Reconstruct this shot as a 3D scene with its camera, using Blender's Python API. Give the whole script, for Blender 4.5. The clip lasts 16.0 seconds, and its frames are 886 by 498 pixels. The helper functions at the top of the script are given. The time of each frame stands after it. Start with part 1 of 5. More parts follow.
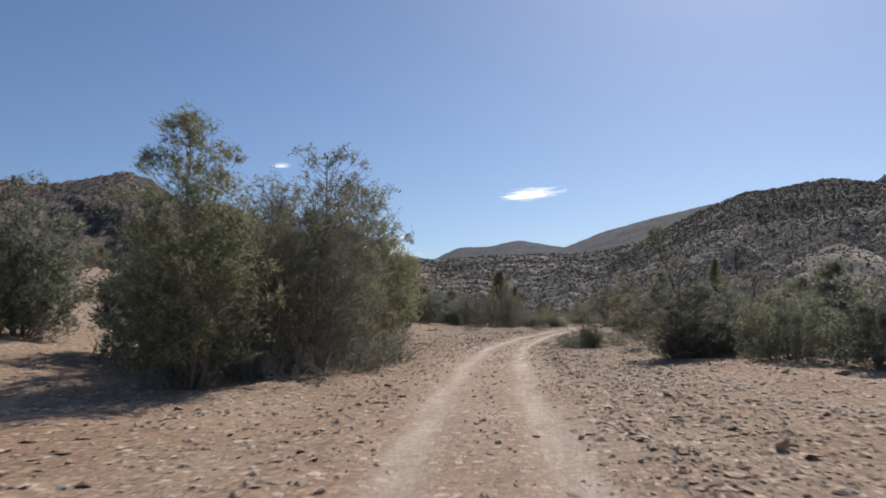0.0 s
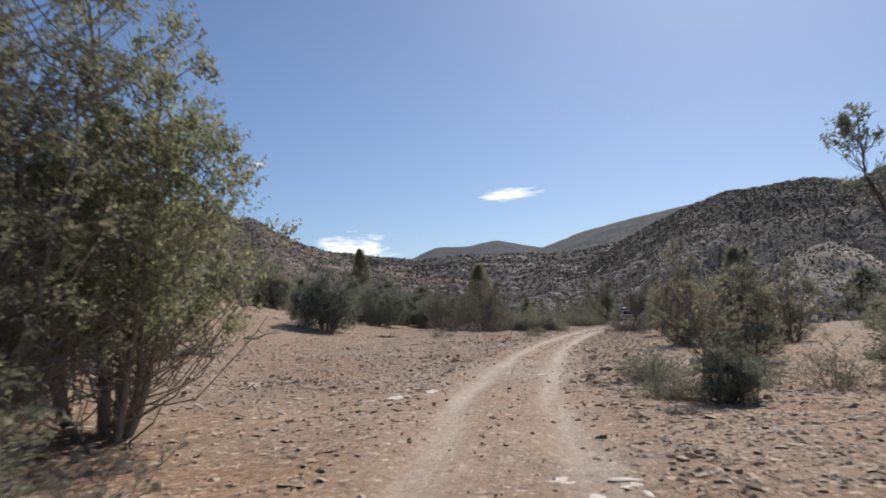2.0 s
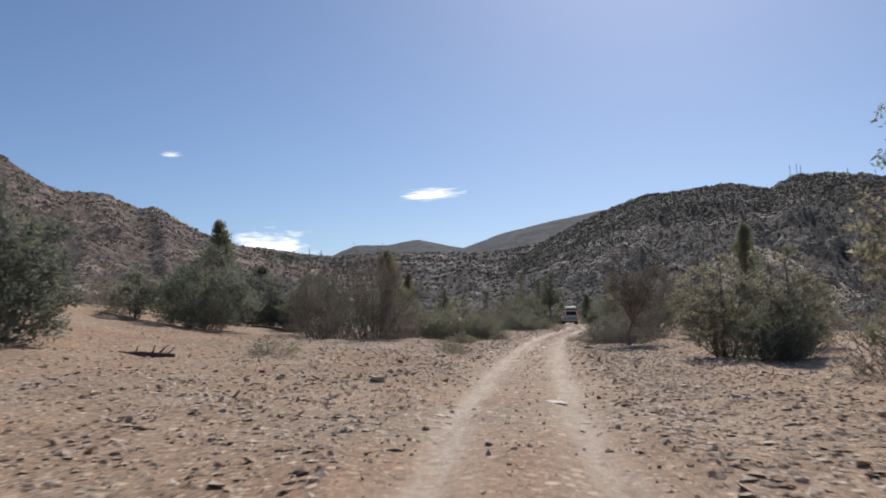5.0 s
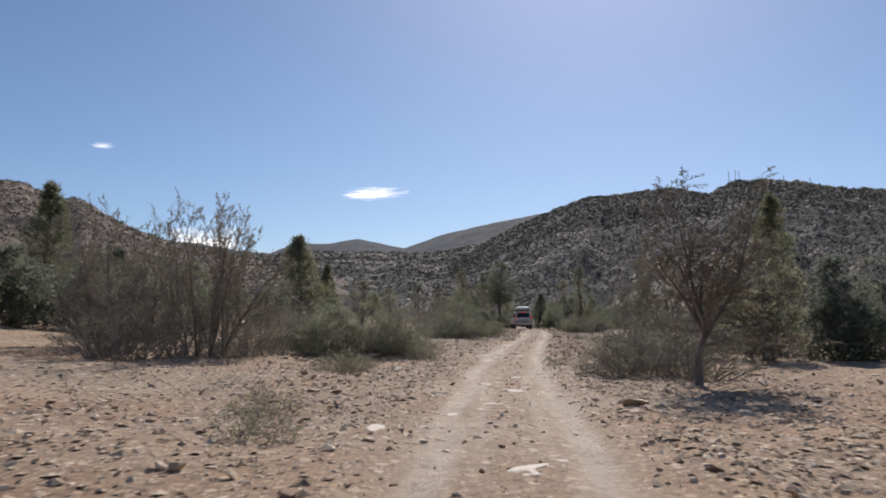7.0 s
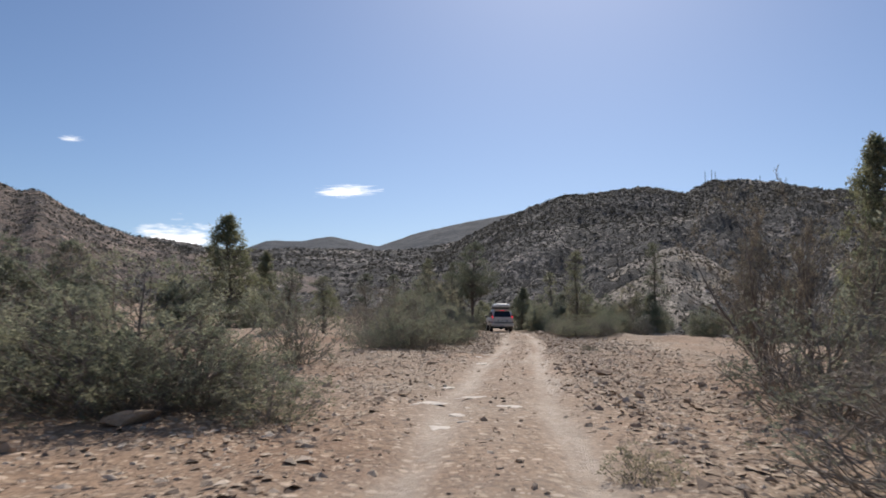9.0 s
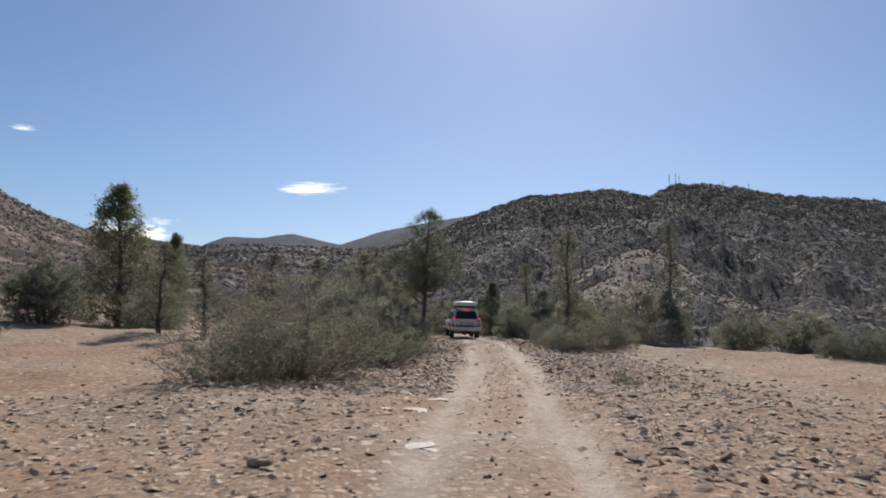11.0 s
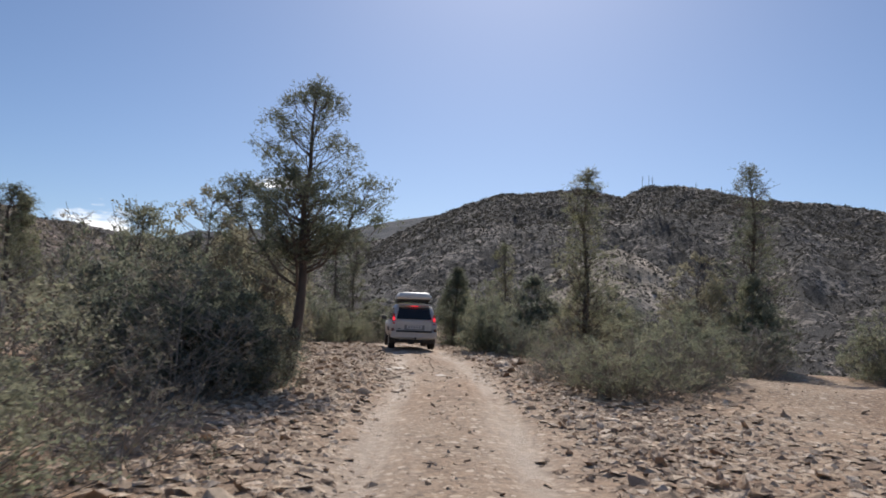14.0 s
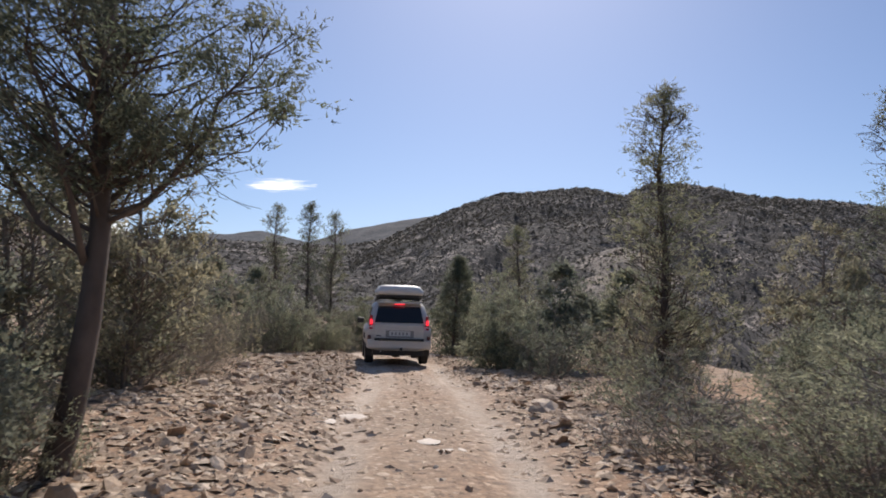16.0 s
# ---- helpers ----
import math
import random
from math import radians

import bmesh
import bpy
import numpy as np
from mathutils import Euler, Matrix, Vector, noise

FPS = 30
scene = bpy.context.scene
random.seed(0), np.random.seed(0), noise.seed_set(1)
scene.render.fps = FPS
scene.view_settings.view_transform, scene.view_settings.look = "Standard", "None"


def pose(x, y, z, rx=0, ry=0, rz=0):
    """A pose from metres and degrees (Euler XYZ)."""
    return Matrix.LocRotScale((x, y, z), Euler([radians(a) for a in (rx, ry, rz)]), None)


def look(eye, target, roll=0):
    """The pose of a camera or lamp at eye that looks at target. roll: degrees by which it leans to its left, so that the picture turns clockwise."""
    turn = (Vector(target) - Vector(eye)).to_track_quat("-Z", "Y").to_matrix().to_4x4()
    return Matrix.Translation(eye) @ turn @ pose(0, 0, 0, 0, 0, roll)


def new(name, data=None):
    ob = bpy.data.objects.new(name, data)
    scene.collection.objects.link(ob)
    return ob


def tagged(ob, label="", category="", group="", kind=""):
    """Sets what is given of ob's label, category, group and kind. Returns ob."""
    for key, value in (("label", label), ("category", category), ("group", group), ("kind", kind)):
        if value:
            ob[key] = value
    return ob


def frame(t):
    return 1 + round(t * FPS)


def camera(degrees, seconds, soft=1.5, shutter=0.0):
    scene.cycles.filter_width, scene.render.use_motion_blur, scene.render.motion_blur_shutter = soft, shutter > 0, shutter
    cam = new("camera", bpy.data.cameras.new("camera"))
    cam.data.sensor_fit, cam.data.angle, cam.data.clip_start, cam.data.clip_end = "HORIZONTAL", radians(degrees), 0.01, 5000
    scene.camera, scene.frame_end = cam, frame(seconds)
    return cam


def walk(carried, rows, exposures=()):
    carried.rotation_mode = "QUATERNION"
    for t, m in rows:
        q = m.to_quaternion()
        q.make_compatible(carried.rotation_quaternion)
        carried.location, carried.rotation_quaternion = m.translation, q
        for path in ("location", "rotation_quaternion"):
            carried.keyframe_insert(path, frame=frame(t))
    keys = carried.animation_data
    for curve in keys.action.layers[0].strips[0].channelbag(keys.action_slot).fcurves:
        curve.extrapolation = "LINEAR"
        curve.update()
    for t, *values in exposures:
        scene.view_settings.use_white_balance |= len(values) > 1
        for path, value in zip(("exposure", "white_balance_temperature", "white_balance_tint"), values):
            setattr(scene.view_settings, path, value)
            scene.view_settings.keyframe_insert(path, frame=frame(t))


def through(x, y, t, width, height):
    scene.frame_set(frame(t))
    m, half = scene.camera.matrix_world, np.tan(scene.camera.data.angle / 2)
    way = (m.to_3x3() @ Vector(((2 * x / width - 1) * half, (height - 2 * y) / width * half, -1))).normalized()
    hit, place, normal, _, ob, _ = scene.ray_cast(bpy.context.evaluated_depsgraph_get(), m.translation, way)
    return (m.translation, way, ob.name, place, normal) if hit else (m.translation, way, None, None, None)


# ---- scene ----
cam = camera(62.18, 16.0, soft=1.8, shutter=0.2)
PATH = [
    (0, pose(0.000, -0.000, 1.519, 95.569, 1.336, 9.028)),
    (0.5, pose(-0.626, 5.629, 1.555, 95.560, 1.313, 8.651)),
    (1, pose(-1.242, 11.153, 1.577, 95.542, 1.429, 8.103)),
    (1.5, pose(-1.614, 16.314, 1.594, 95.534, 1.368, 7.706)),
    (2, pose(-1.969, 21.050, 1.624, 95.563, 1.338, 7.273)),
    (2.5, pose(-2.268, 25.384, 1.653, 95.495, 1.214, 6.782)),
    (3, pose(-2.502, 29.579, 1.692, 95.443, 1.451, 6.067)),
    (3.5, pose(-2.637, 33.701, 1.657, 95.417, 1.757, 4.976)),
    (4, pose(-2.577, 38.134, 1.640, 95.431, 1.809, 3.847)),
    (4.2, pose(-2.542, 39.957, 1.626, 95.488, 1.618, 3.236)),
    (6.3, pose(-1.335, 60.758, 1.632, 95.427, 0.063, -2.354)),
    (6.5, pose(-1.189, 62.510, 1.669, 95.478, 0.221, -2.907)),
    (7, pose(-0.617, 66.817, 1.715, 95.493, -0.074, -3.612)),
    (7.5, pose(-0.084, 70.846, 1.721, 95.471, -0.102, -4.056)),
    (8, pose(0.468, 74.853, 1.753, 95.457, -0.077, -4.549)),
    (8.5, pose(1.040, 78.685, 1.779, 95.406, -0.274, -5.047)),
    (9, pose(1.647, 82.333, 1.776, 95.427, -0.428, -5.633)),
    (9.2, pose(1.872, 83.783, 1.775, 95.463, -0.383, -5.917)),
    (11.3, pose(4.394, 98.314, 1.875, 95.528, -1.285, -9.054)),
    (11.5, pose(4.655, 99.572, 1.883, 95.549, -1.263, -9.323)),
    (12, pose(5.381, 102.600, 1.923, 95.552, -1.383, -9.829)),
    (12.5, pose(6.054, 105.249, 1.961, 95.551, -1.781, -10.253)),
    (13, pose(6.712, 107.923, 1.966, 95.616, -1.925, -10.674)),
    (13.5, pose(7.307, 110.344, 1.991, 95.576, -2.119, -10.886)),
    (14, pose(7.879, 112.715, 1.982, 95.516, -2.188, -11.018)),
    (14.5, pose(8.383, 115.031, 2.001, 95.490, -2.168, -11.097)),
    (15, pose(8.845, 117.168, 2.014, 95.492, -2.049, -11.045)),
    (15.5, pose(9.242, 118.991, 2.042, 95.540, -1.863, -11.012)),
    (16, pose(9.555, 120.689, 2.063, 95.561, -1.795, -10.961)),
]
walk(cam, PATH, exposures=[(0.0, 0.05, 6500, 12), (12.5, 0.07, 6500, 12), (14.5, 0.12, 6500, 13), (16.0, 0.22, 6600, 15)])

# ---- sky and sun ----
SUN_AZ, SUN_EL = 16.0, 40.0


def build_light():
    world = bpy.data.worlds.new("sky")
    scene.world = world
    world.use_nodes = True
    nt = world.node_tree
    sky = nt.nodes.new("ShaderNodeTexSky")
    sky.sky_type = "NISHITA"
    sky.sun_disc = False
    sky.sun_elevation = radians(SUN_EL)
    sky.sun_rotation = radians(SUN_AZ)
    sky.altitude = 1200
    sky.air_density, sky.dust_density, sky.ozone_density = 1.0, 1.25, 5.0
    bg = nt.nodes["Background"]
    bg.inputs["Strength"].default_value = 0.087
    nt.links.new(sky.outputs[0], bg.inputs["Color"])
    lamp = bpy.data.lights.new("sun", "SUN")
    lamp.energy, lamp.angle, lamp.color = 4.2, radians(0.55), (1.0, 0.95, 0.87)
    a, e = radians(SUN_AZ), radians(SUN_EL)
    to_sun = Vector((math.sin(a) * math.cos(e), math.cos(a) * math.cos(e), math.sin(e)))
    new("sun", lamp).matrix_world = look(to_sun * 300, (0, 0, 0))


build_light()

# ---- terrain shape ----
ROAD_KNOTS = [(-60, 7.0), (-15, 1.7), (0, 0.05), (11, -1.2), (21, -1.95), (30, -2.5), (38, -2.6), (50, -2.0), (61, -1.15), (73, 0.45),
              (83, 1.75), (94, 3.7), (104, 5.75), (113, 8.0), (121, 9.7), (130, 11.2), (140, 12.4), (150, 12.9), (160, 12.2),
              (172, 9.5), (185, 4.5), (210, -8.0), (260, -30.0)]
_ky = np.arange(-60, 260, 0.5)
_kx = np.interp(_ky, [k[0] for k in ROAD_KNOTS], [k[1] for k in ROAD_KNOTS])
_kx = np.convolve(np.pad(_kx, 12, mode="edge"), np.ones(25) / 25, mode="valid")


def road_x(y):
    return np.interp(y, _ky, _kx)


def smooth(a, b, v):
    u = np.clip((v - a) / (b - a), 0, 1)
    return u * u * (3 - 2 * u)


def wobble(x, y, scale, seed):
    """Cheap smooth noise in -1..1 from a few crossed waves."""
    r = np.random.default_rng(seed)
    out = np.zeros(np.broadcast(x, y).shape)
    for k in range(7):
        a, p = r.uniform(0, 6.283), r.uniform(0, 6.283)
        f = 6.283 / scale * r.uniform(0.6, 1.9)
        out = out + np.sin((x * math.cos(a) + y * math.sin(a)) * f + p)
    return out / 3.6


def height(x, y):
    """The ground's height: a gently rising flat, a slope up on the west side, and a worn two-track road."""
    x, y = np.asarray(x, float), np.asarray(y, float)
    yc = np.clip(y, -200, 180)
    z = np.where(yc < 0, 0.002 * yc, 0.002 * yc + 0.0000195 * yc * yc) + 0.009 * np.clip(y - 180, 0, 400) + 0.22 * smooth(116, 131, y) - 0.15 * smooth(131, 139, y) - 0.35 * smooth(141, 158, y)
    # the valley falls away on the east side
    edge = np.interp(y, [60, 95, 110, 125, 140, 160, 200], [36, 31, 26, 21.5, 21, 24, 40])
    z = z - 11 * smooth(0, 48, x - edge)
    rise = 3 * np.log1p(np.exp(np.clip((-x - 13) / 3, -30, 30)))
    rise = np.where(x < -100, 87.0, rise)
    z = z + (0.2 - 0.14 * smooth(85, 128, y)) * np.minimum(rise, 70) * smooth(-120, -20, y)
    d = np.abs(x - road_x(y))
    off = smooth(1.6, 5.0, d)
    z = z + off * (0.07 * wobble(x, y, 3.1, 1) + 0.10 * wobble(x, y, 9.0, 2)) + smooth(6, 25, d) * 0.25 * wobble(x, y, 27, 3)
    near = 1 - smooth(2.0, 3.2, d)
    rut = np.exp(-((d - 0.86) / 0.26) ** 2)
    z = z + near * (0.015 * wobble(x, y, 1.3, 4) - 0.055 * rut) + 0.07 * np.exp(-((d - 1.95 - 0.25 * wobble(x, y, 6, 5)) / 0.35) ** 2)
    return z


def hz(x, y):
    return float(height(x, y))


# ---- materials ----
def material(name, rough=0.9):
    m = bpy.data.materials.new(name)
    m.use_nodes = True
    nt = m.node_tree
    bsdf = nt.nodes["Principled BSDF"]
    bsdf.inputs["Roughness"].default_value = rough
    return m, nt, bsdf


def noise_node(nt, scale, detail=6, rough=0.6, coord=None):
    n = nt.nodes.new("ShaderNodeTexNoise")
    n.inputs["Scale"].default_value, n.inputs["Detail"].default_value, n.inputs["Roughness"].default_value = scale, detail, rough
    if coord is not None:
        nt.links.new(coord, n.inputs["Vector"])
    return n.outputs["Fac"]


def ramp(nt, fac, stops):
    r = nt.nodes.new("ShaderNodeValToRGB")
    e = r.color_ramp.elements
    while len(e) < len(stops):
        e.new(0.5)
    for el, (p, c) in zip(e, stops):
        el.position, el.color = p, (*c, 1)
    nt.links.new(fac, r.inputs["Fac"])
    return r.outputs["Color"]


def mix(nt, fac, a, b, kind="MIX"):
    n = nt.nodes.new("ShaderNodeMix")
    n.data_type, n.blend_type = "RGBA", kind
    for s, v in ((n.inputs["Factor"], fac), (n.inputs[6], a), (n.inputs[7], b)):
        if isinstance(v, (int, float)):
            s.default_value = v
        elif isinstance(v, tuple):
            s.default_value = (*v, 1)
        else:
            nt.links.new(v, s)
    return n.outputs[2]


def bump(nt, bsdf, fac, strength, dist):
    b = nt.nodes.new("ShaderNodeBump")
    b.inputs["Strength"].default_value, b.inputs["Distance"].default_value = strength, dist
    nt.links.new(fac, b.inputs["Height"])
    nt.links.new(b.outputs[0], bsdf.inputs["Normal"])


def position(nt):
    return nt.nodes.new("ShaderNodeNewGeometry").outputs["Position"]


def attribute(nt, name):
    n = nt.nodes.new("ShaderNodeAttribute")
    n.attribute_name = name
    return n.outputs["Fac"]


def plain(name, color, rough=0.5, metal=0.0, spread=0.12, scale=30):
    m, nt, bsdf = material(name, rough)
    lo, hi = tuple(c * (1 - spread) for c in color), tuple(min(1, c * (1 + spread)) for c in color)
    nt.links.new(ramp(nt, noise_node(nt, scale), [(0.3, lo), (0.7, hi)]), bsdf.inputs["Base Color"])
    bsdf.inputs["Metallic"].default_value = metal
    return m


def pebbles(nt, pos, scale, lo, hi):
    """Stone colour per cell, and a mask and relief of scattered pebbles."""
    cell = nt.nodes.new("ShaderNodeTexVoronoi")
    cell.inputs["Scale"].default_value = scale
    cell.inputs["Randomness"].default_value = 1.0
    nt.links.new(pos, cell.inputs["Vector"])
    mask = ramp(nt, cell.outputs["Distance"], [(lo, (1, 1, 1)), (hi, (0, 0, 0))])
    tone = nt.nodes.new("ShaderNodeSeparateColor")
    nt.links.new(cell.outputs["Color"], tone.inputs[0])
    colour = ramp(nt, tone.outputs[0], [(0.05, (0.155, 0.108, 0.075)), (0.4, (0.345, 0.252, 0.175)), (0.75, (0.48, 0.372, 0.272)), (1.0, (0.65, 0.54, 0.43))])
    here = ramp(nt, tone.outputs[1], [(0.22, (0, 0, 0)), (0.32, (1, 1, 1))])
    return colour, mix(nt, 1.0, mask, here, "MULTIPLY")


def make_ground():
    m, nt, bsdf = material("stony_earth", 0.95)
    pos = position(nt)
    earth = ramp(nt, noise_node(nt, 0.30, 9, 0.68, pos), [(0.25, (0.225, 0.146, 0.094)), (0.5, (0.315, 0.222, 0.150)), (0.75, (0.41, 0.305, 0.218))])
    grit = ramp(nt, noise_node(nt, 9.0, 6, 0.75, pos), [(0.38, (0.58, 0.57, 0.56)), (0.62, (1.3, 1.28, 1.26))])
    earth = mix(nt, 1.0, earth, grit, "MULTIPLY")
    c1, m1 = pebbles(nt, pos, 6.5, 0.30, 0.42)
    c2, m2 = pebbles(nt, pos, 15.0, 0.32, 0.45)
    c3, m3 = pebbles(nt, pos, 2.9, 0.17, 0.24)
    soil = mix(nt, m3, mix(nt, m1, mix(nt, m2, earth, c2), c1), c3)
    broad = ramp(nt, noise_node(nt, 0.16, 6, 0.65, pos), [(0.36, (0.98, 0.84, 0.72)), (0.64, (1.01, 1.03, 1.03))])
    soil = mix(nt, 1.0, soil, broad, "MULTIPLY")
    dust = ramp(nt, noise_node(nt, 1.1, 9, 0.72, pos), [(0.3, (0.46, 0.368, 0.285)), (0.7, (0.64, 0.53, 0.425))])
    dust = mix(nt, 1.0, dust, ramp(nt, noise_node(nt, 12.0, 5, 0.7, pos), [(0.35, (0.82, 0.81, 0.80)), (0.65, (1.1, 1.1, 1.1))]), "MULTIPLY")
    track = attribute(nt, "track")
    nt.links.new(mix(nt, track, soil, dust), bsdf.inputs["Base Color"])
    h = mix(nt, 0.5, mix(nt, 0.4, mix(nt, 0.35, m1, m2), m3), noise_node(nt, 14, 6, 0.7, pos))
    h = mix(nt, track, h, noise_node(nt, 9, 7, 0.75, pos))
    bump(nt, bsdf, h, 0.9, 0.05)
    return m


def make_hill(dark, mid, pale, cover=0.5, scale=0.08, bare_from=1.10):
    m, nt, bsdf = material("scrub_hillside", 1.0)
    pos = position(nt)
    patch = noise_node(nt, scale, 9, 0.72, pos)
    fine = noise_node(nt, scale * 6, 6, 0.75, pos)
    soil = ramp(nt, fine, [(0.35, mid), (0.66, pale)])
    mask = ramp(nt, patch, [(cover - 0.06, (1, 1, 1)), (cover + 0.06, (0, 0, 0))])
    broad = ramp(nt, noise_node(nt, 0.018, 5, 0.6, pos), [(0.36, (0.66, 0.67, 0.70)), (0.62, (1.22, 1.2, 1.18))])
    col = mix(nt, mask, soil, dark)
    spots = noise_node(nt, scale * 2.2, 4, 0.6, pos)
    where = noise_node(nt, 0.022, 4, 0.6, pos)
    both = nt.nodes.new("ShaderNodeMath")
    both.operation = "ADD"
    nt.links.new(spots, both.inputs[0])
    nt.links.new(where, both.inputs[1])
    half = nt.nodes.new("ShaderNodeMath")
    half.operation = "MULTIPLY"
    half.inputs[1].default_value = 0.5
    nt.links.new(both.outputs[0], half.inputs[0])
    bare = ramp(nt, half.outputs[0], [(bare_from / 2, (0, 0, 0)), (bare_from / 2 + 0.03, (1, 1, 1))])
    col = mix(nt, bare, col, tuple(c * 1.45 for c in pale))
    nt.links.new(mix(nt, 1.0, col, broad, "MULTIPLY"), bsdf.inputs["Base Color"])
    bump(nt, bsdf, fine, 0.75, 2.3)
    return m


def make_leaf(name, a, b, through=0.35):
    m, nt, bsdf = material(name, 0.75)
    rnd = nt.nodes.new("ShaderNodeNewGeometry").outputs["Random Per Island"]
    obj = nt.nodes.new("ShaderNodeObjectInfo").outputs["Random"]
    col = ramp(nt, rnd, [(0.0, a), (0.7, b), (1.0, tuple(min(1, c * 1.5) for c in b))])
    shade = ramp(nt, obj, [(0.0, (0.72, 0.74, 0.78)), (1.0, (1.15, 1.1, 1.0))])
    col = mix(nt, 1.0, col, shade, "MULTIPLY")
    patch = ramp(nt, noise_node(nt, 1.6, 3, 0.6, position(nt)), [(0.34, (0.76, 0.86, 0.80)), (0.52, (1.0, 1.0, 1.0)), (0.70, (1.14, 1.14, 1.02))])
    col = mix(nt, 1.0, col, patch, "MULTIPLY")
    nt.links.new(col, bsdf.inputs["Base Color"])
    tr = nt.nodes.new("ShaderNodeBsdfTranslucent")
    nt.links.new(col, tr.inputs["Color"])
    ms = nt.nodes.new("ShaderNodeMixShader")
    ms.inputs[0].default_value = through
    nt.links.new(bsdf.outputs[0], ms.inputs[1])
    nt.links.new(tr.outputs[0], ms.inputs[2])
    nt.links.new(ms.outputs[0], nt.nodes["Material Output"].inputs["Surface"])
    return m


def make_rock():
    m, nt, bsdf = material("stone", 0.92)
    geo = nt.nodes.new("ShaderNodeNewGeometry").outputs["Random Per Island"]
    obj = nt.nodes.new("ShaderNodeObjectInfo").outputs["Random"]
    both = nt.nodes.new("ShaderNodeMath")
    both.operation = "FRACT"
    add = nt.nodes.new("ShaderNodeMath")
    nt.links.new(geo, add.inputs[0])
    nt.links.new(obj, add.inputs[1])
    nt.links.new(add.outputs[0], both.inputs[0])
    base = ramp(nt, both.outputs[0], [(0.0, (0.27, 0.185, 0.125)), (0.3, (0.42, 0.305, 0.21)), (0.7, (0.55, 0.425, 0.305)), (1.0, (0.70, 0.58, 0.455))])
    grain = noise_node(nt, 22, 6, 0.7, position(nt))
    col = mix(nt, 1.0, base, ramp(nt, grain, [(0.3, (0.75, 0.73, 0.7)), (0.7, (1.15, 1.12, 1.1))]), "MULTIPLY")
    nt.links.new(col, bsdf.inputs["Base Color"])
    bump(nt, bsdf, grain, 0.5, 0.03)
    return m


GROUND = make_ground()
HILL = make_hill((0.045, 0.041, 0.038), (0.074, 0.066, 0.060), (0.20, 0.174, 0.150), 0.57, 0.11, 1.08)
HILL_PALE = make_hill((0.13, 0.115, 0.085), (0.24, 0.20, 0.155), (0.42, 0.36, 0.29), 0.42, 0.15)
HILL_RED = make_hill((0.064, 0.052, 0.043), (0.135, 0.096, 0.074), (0.24, 0.18, 0.142), 0.50, 0.11)
# blue-grey base colours carry the distance haze of the farthest ridge
HILL_FAR_HAZED = make_hill((0.030, 0.037, 0.050), (0.040, 0.047, 0.058), (0.054, 0.060, 0.070), 0.50, 0.03, 1.4)
ROCK = make_rock()
PALE = plain("pale_limestone", (0.72, 0.63, 0.53), 0.9, 0, 0.15, 6)
LEAF = make_leaf("juniper_leaf", (0.158, 0.166, 0.124), (0.27, 0.276, 0.207), 0.56)
LEAF_OLIVE = make_leaf("olive_juniper_leaf", (0.178, 0.174, 0.122), (0.305, 0.292, 0.208), 0.60)
LEAF_SPRAY = make_leaf("green_juniper_spray", (0.185, 0.190, 0.118), (0.345, 0.345, 0.215), 0.60)
LEAF_PINE = make_leaf("pine_needle", (0.138, 0.146, 0.098), (0.24, 0.246, 0.165), 0.55)
LEAF_BROWN = make_leaf("dry_leaf", (0.185, 0.162, 0.13), (0.295, 0.258, 0.205), 0.45)
LEAF_GREY = make_leaf("grey_scrub_leaf", (0.195, 0.188, 0.14), (0.32, 0.302, 0.225), 0.5)
BARK = plain("bark", (0.105, 0.08, 0.065), 0.95, 0, 0.4, 12)
GREY_BARK = plain("grey_bark", (0.20, 0.165, 0.135), 0.95, 0, 0.35, 14)
TWIG = plain("bleached_twig", (0.275, 0.24, 0.20), 0.95, 0, 0.3, 20)
HILL_LEAF = make_leaf("hill_shrub", (0.058, 0.053, 0.047), (0.095, 0.087, 0.075), 0.4)


# ---- mesh helpers ----
def mesh_of(name, verts, faces, mat=None, flat=True):
    me = bpy.data.meshes.new(name)
    verts, faces = np.asarray(verts, np.float32), np.asarray(faces, np.int32)
    n, k = faces.shape
    me.vertices.add(len(verts))
    me.vertices.foreach_set("co", verts.ravel())
    me.loops.add(n * k)
    me.loops.foreach_set("vertex_index", faces.ravel())
    me.polygons.add(n)
    me.polygons.foreach_set("loop_start", np.arange(0, n * k, k, dtype=np.int32))
    me.polygons.foreach_set("use_smooth", np.full(n, not flat))
    me.update(calc_edges=True)
    if mat:
        me.materials.append(mat)
    return me


def grid_faces(nx, ny):
    i = np.arange(nx * ny).reshape(ny, nx)
    return np.stack([i[:-1, :-1], i[:-1, 1:], i[1:, 1:], i[1:, :-1]], -1).reshape(-1, 4)


def part(name, data, parent, label=""):
    ob = new(name, data)
    ob.parent = parent
    return tagged(ob, label) if label else ob


def bm_part(name, bm, mat, parent, label="", flat=True):
    me = bpy.data.meshes.new(name)
    bm.to_mesh(me)
    bm.free()
    me.materials.append(mat)
    for p in me.polygons:
        p.use_smooth = not flat
    return part(name, me, parent, label)


# ---- ground ----
def spread(lo, hi, step, far_lo, far_hi, growth):
    mid = np.arange(lo, hi + 1e-6, step)
    out, s, v = [], step, hi
    while v < far_hi:
        s *= growth
        v += s
        out.append(v)
    left, s, v = [], step, lo
    while v > far_lo:
        s *= growth
        v -= s
        left.append(v)
    return np.concatenate([left[::-1], mid, out])


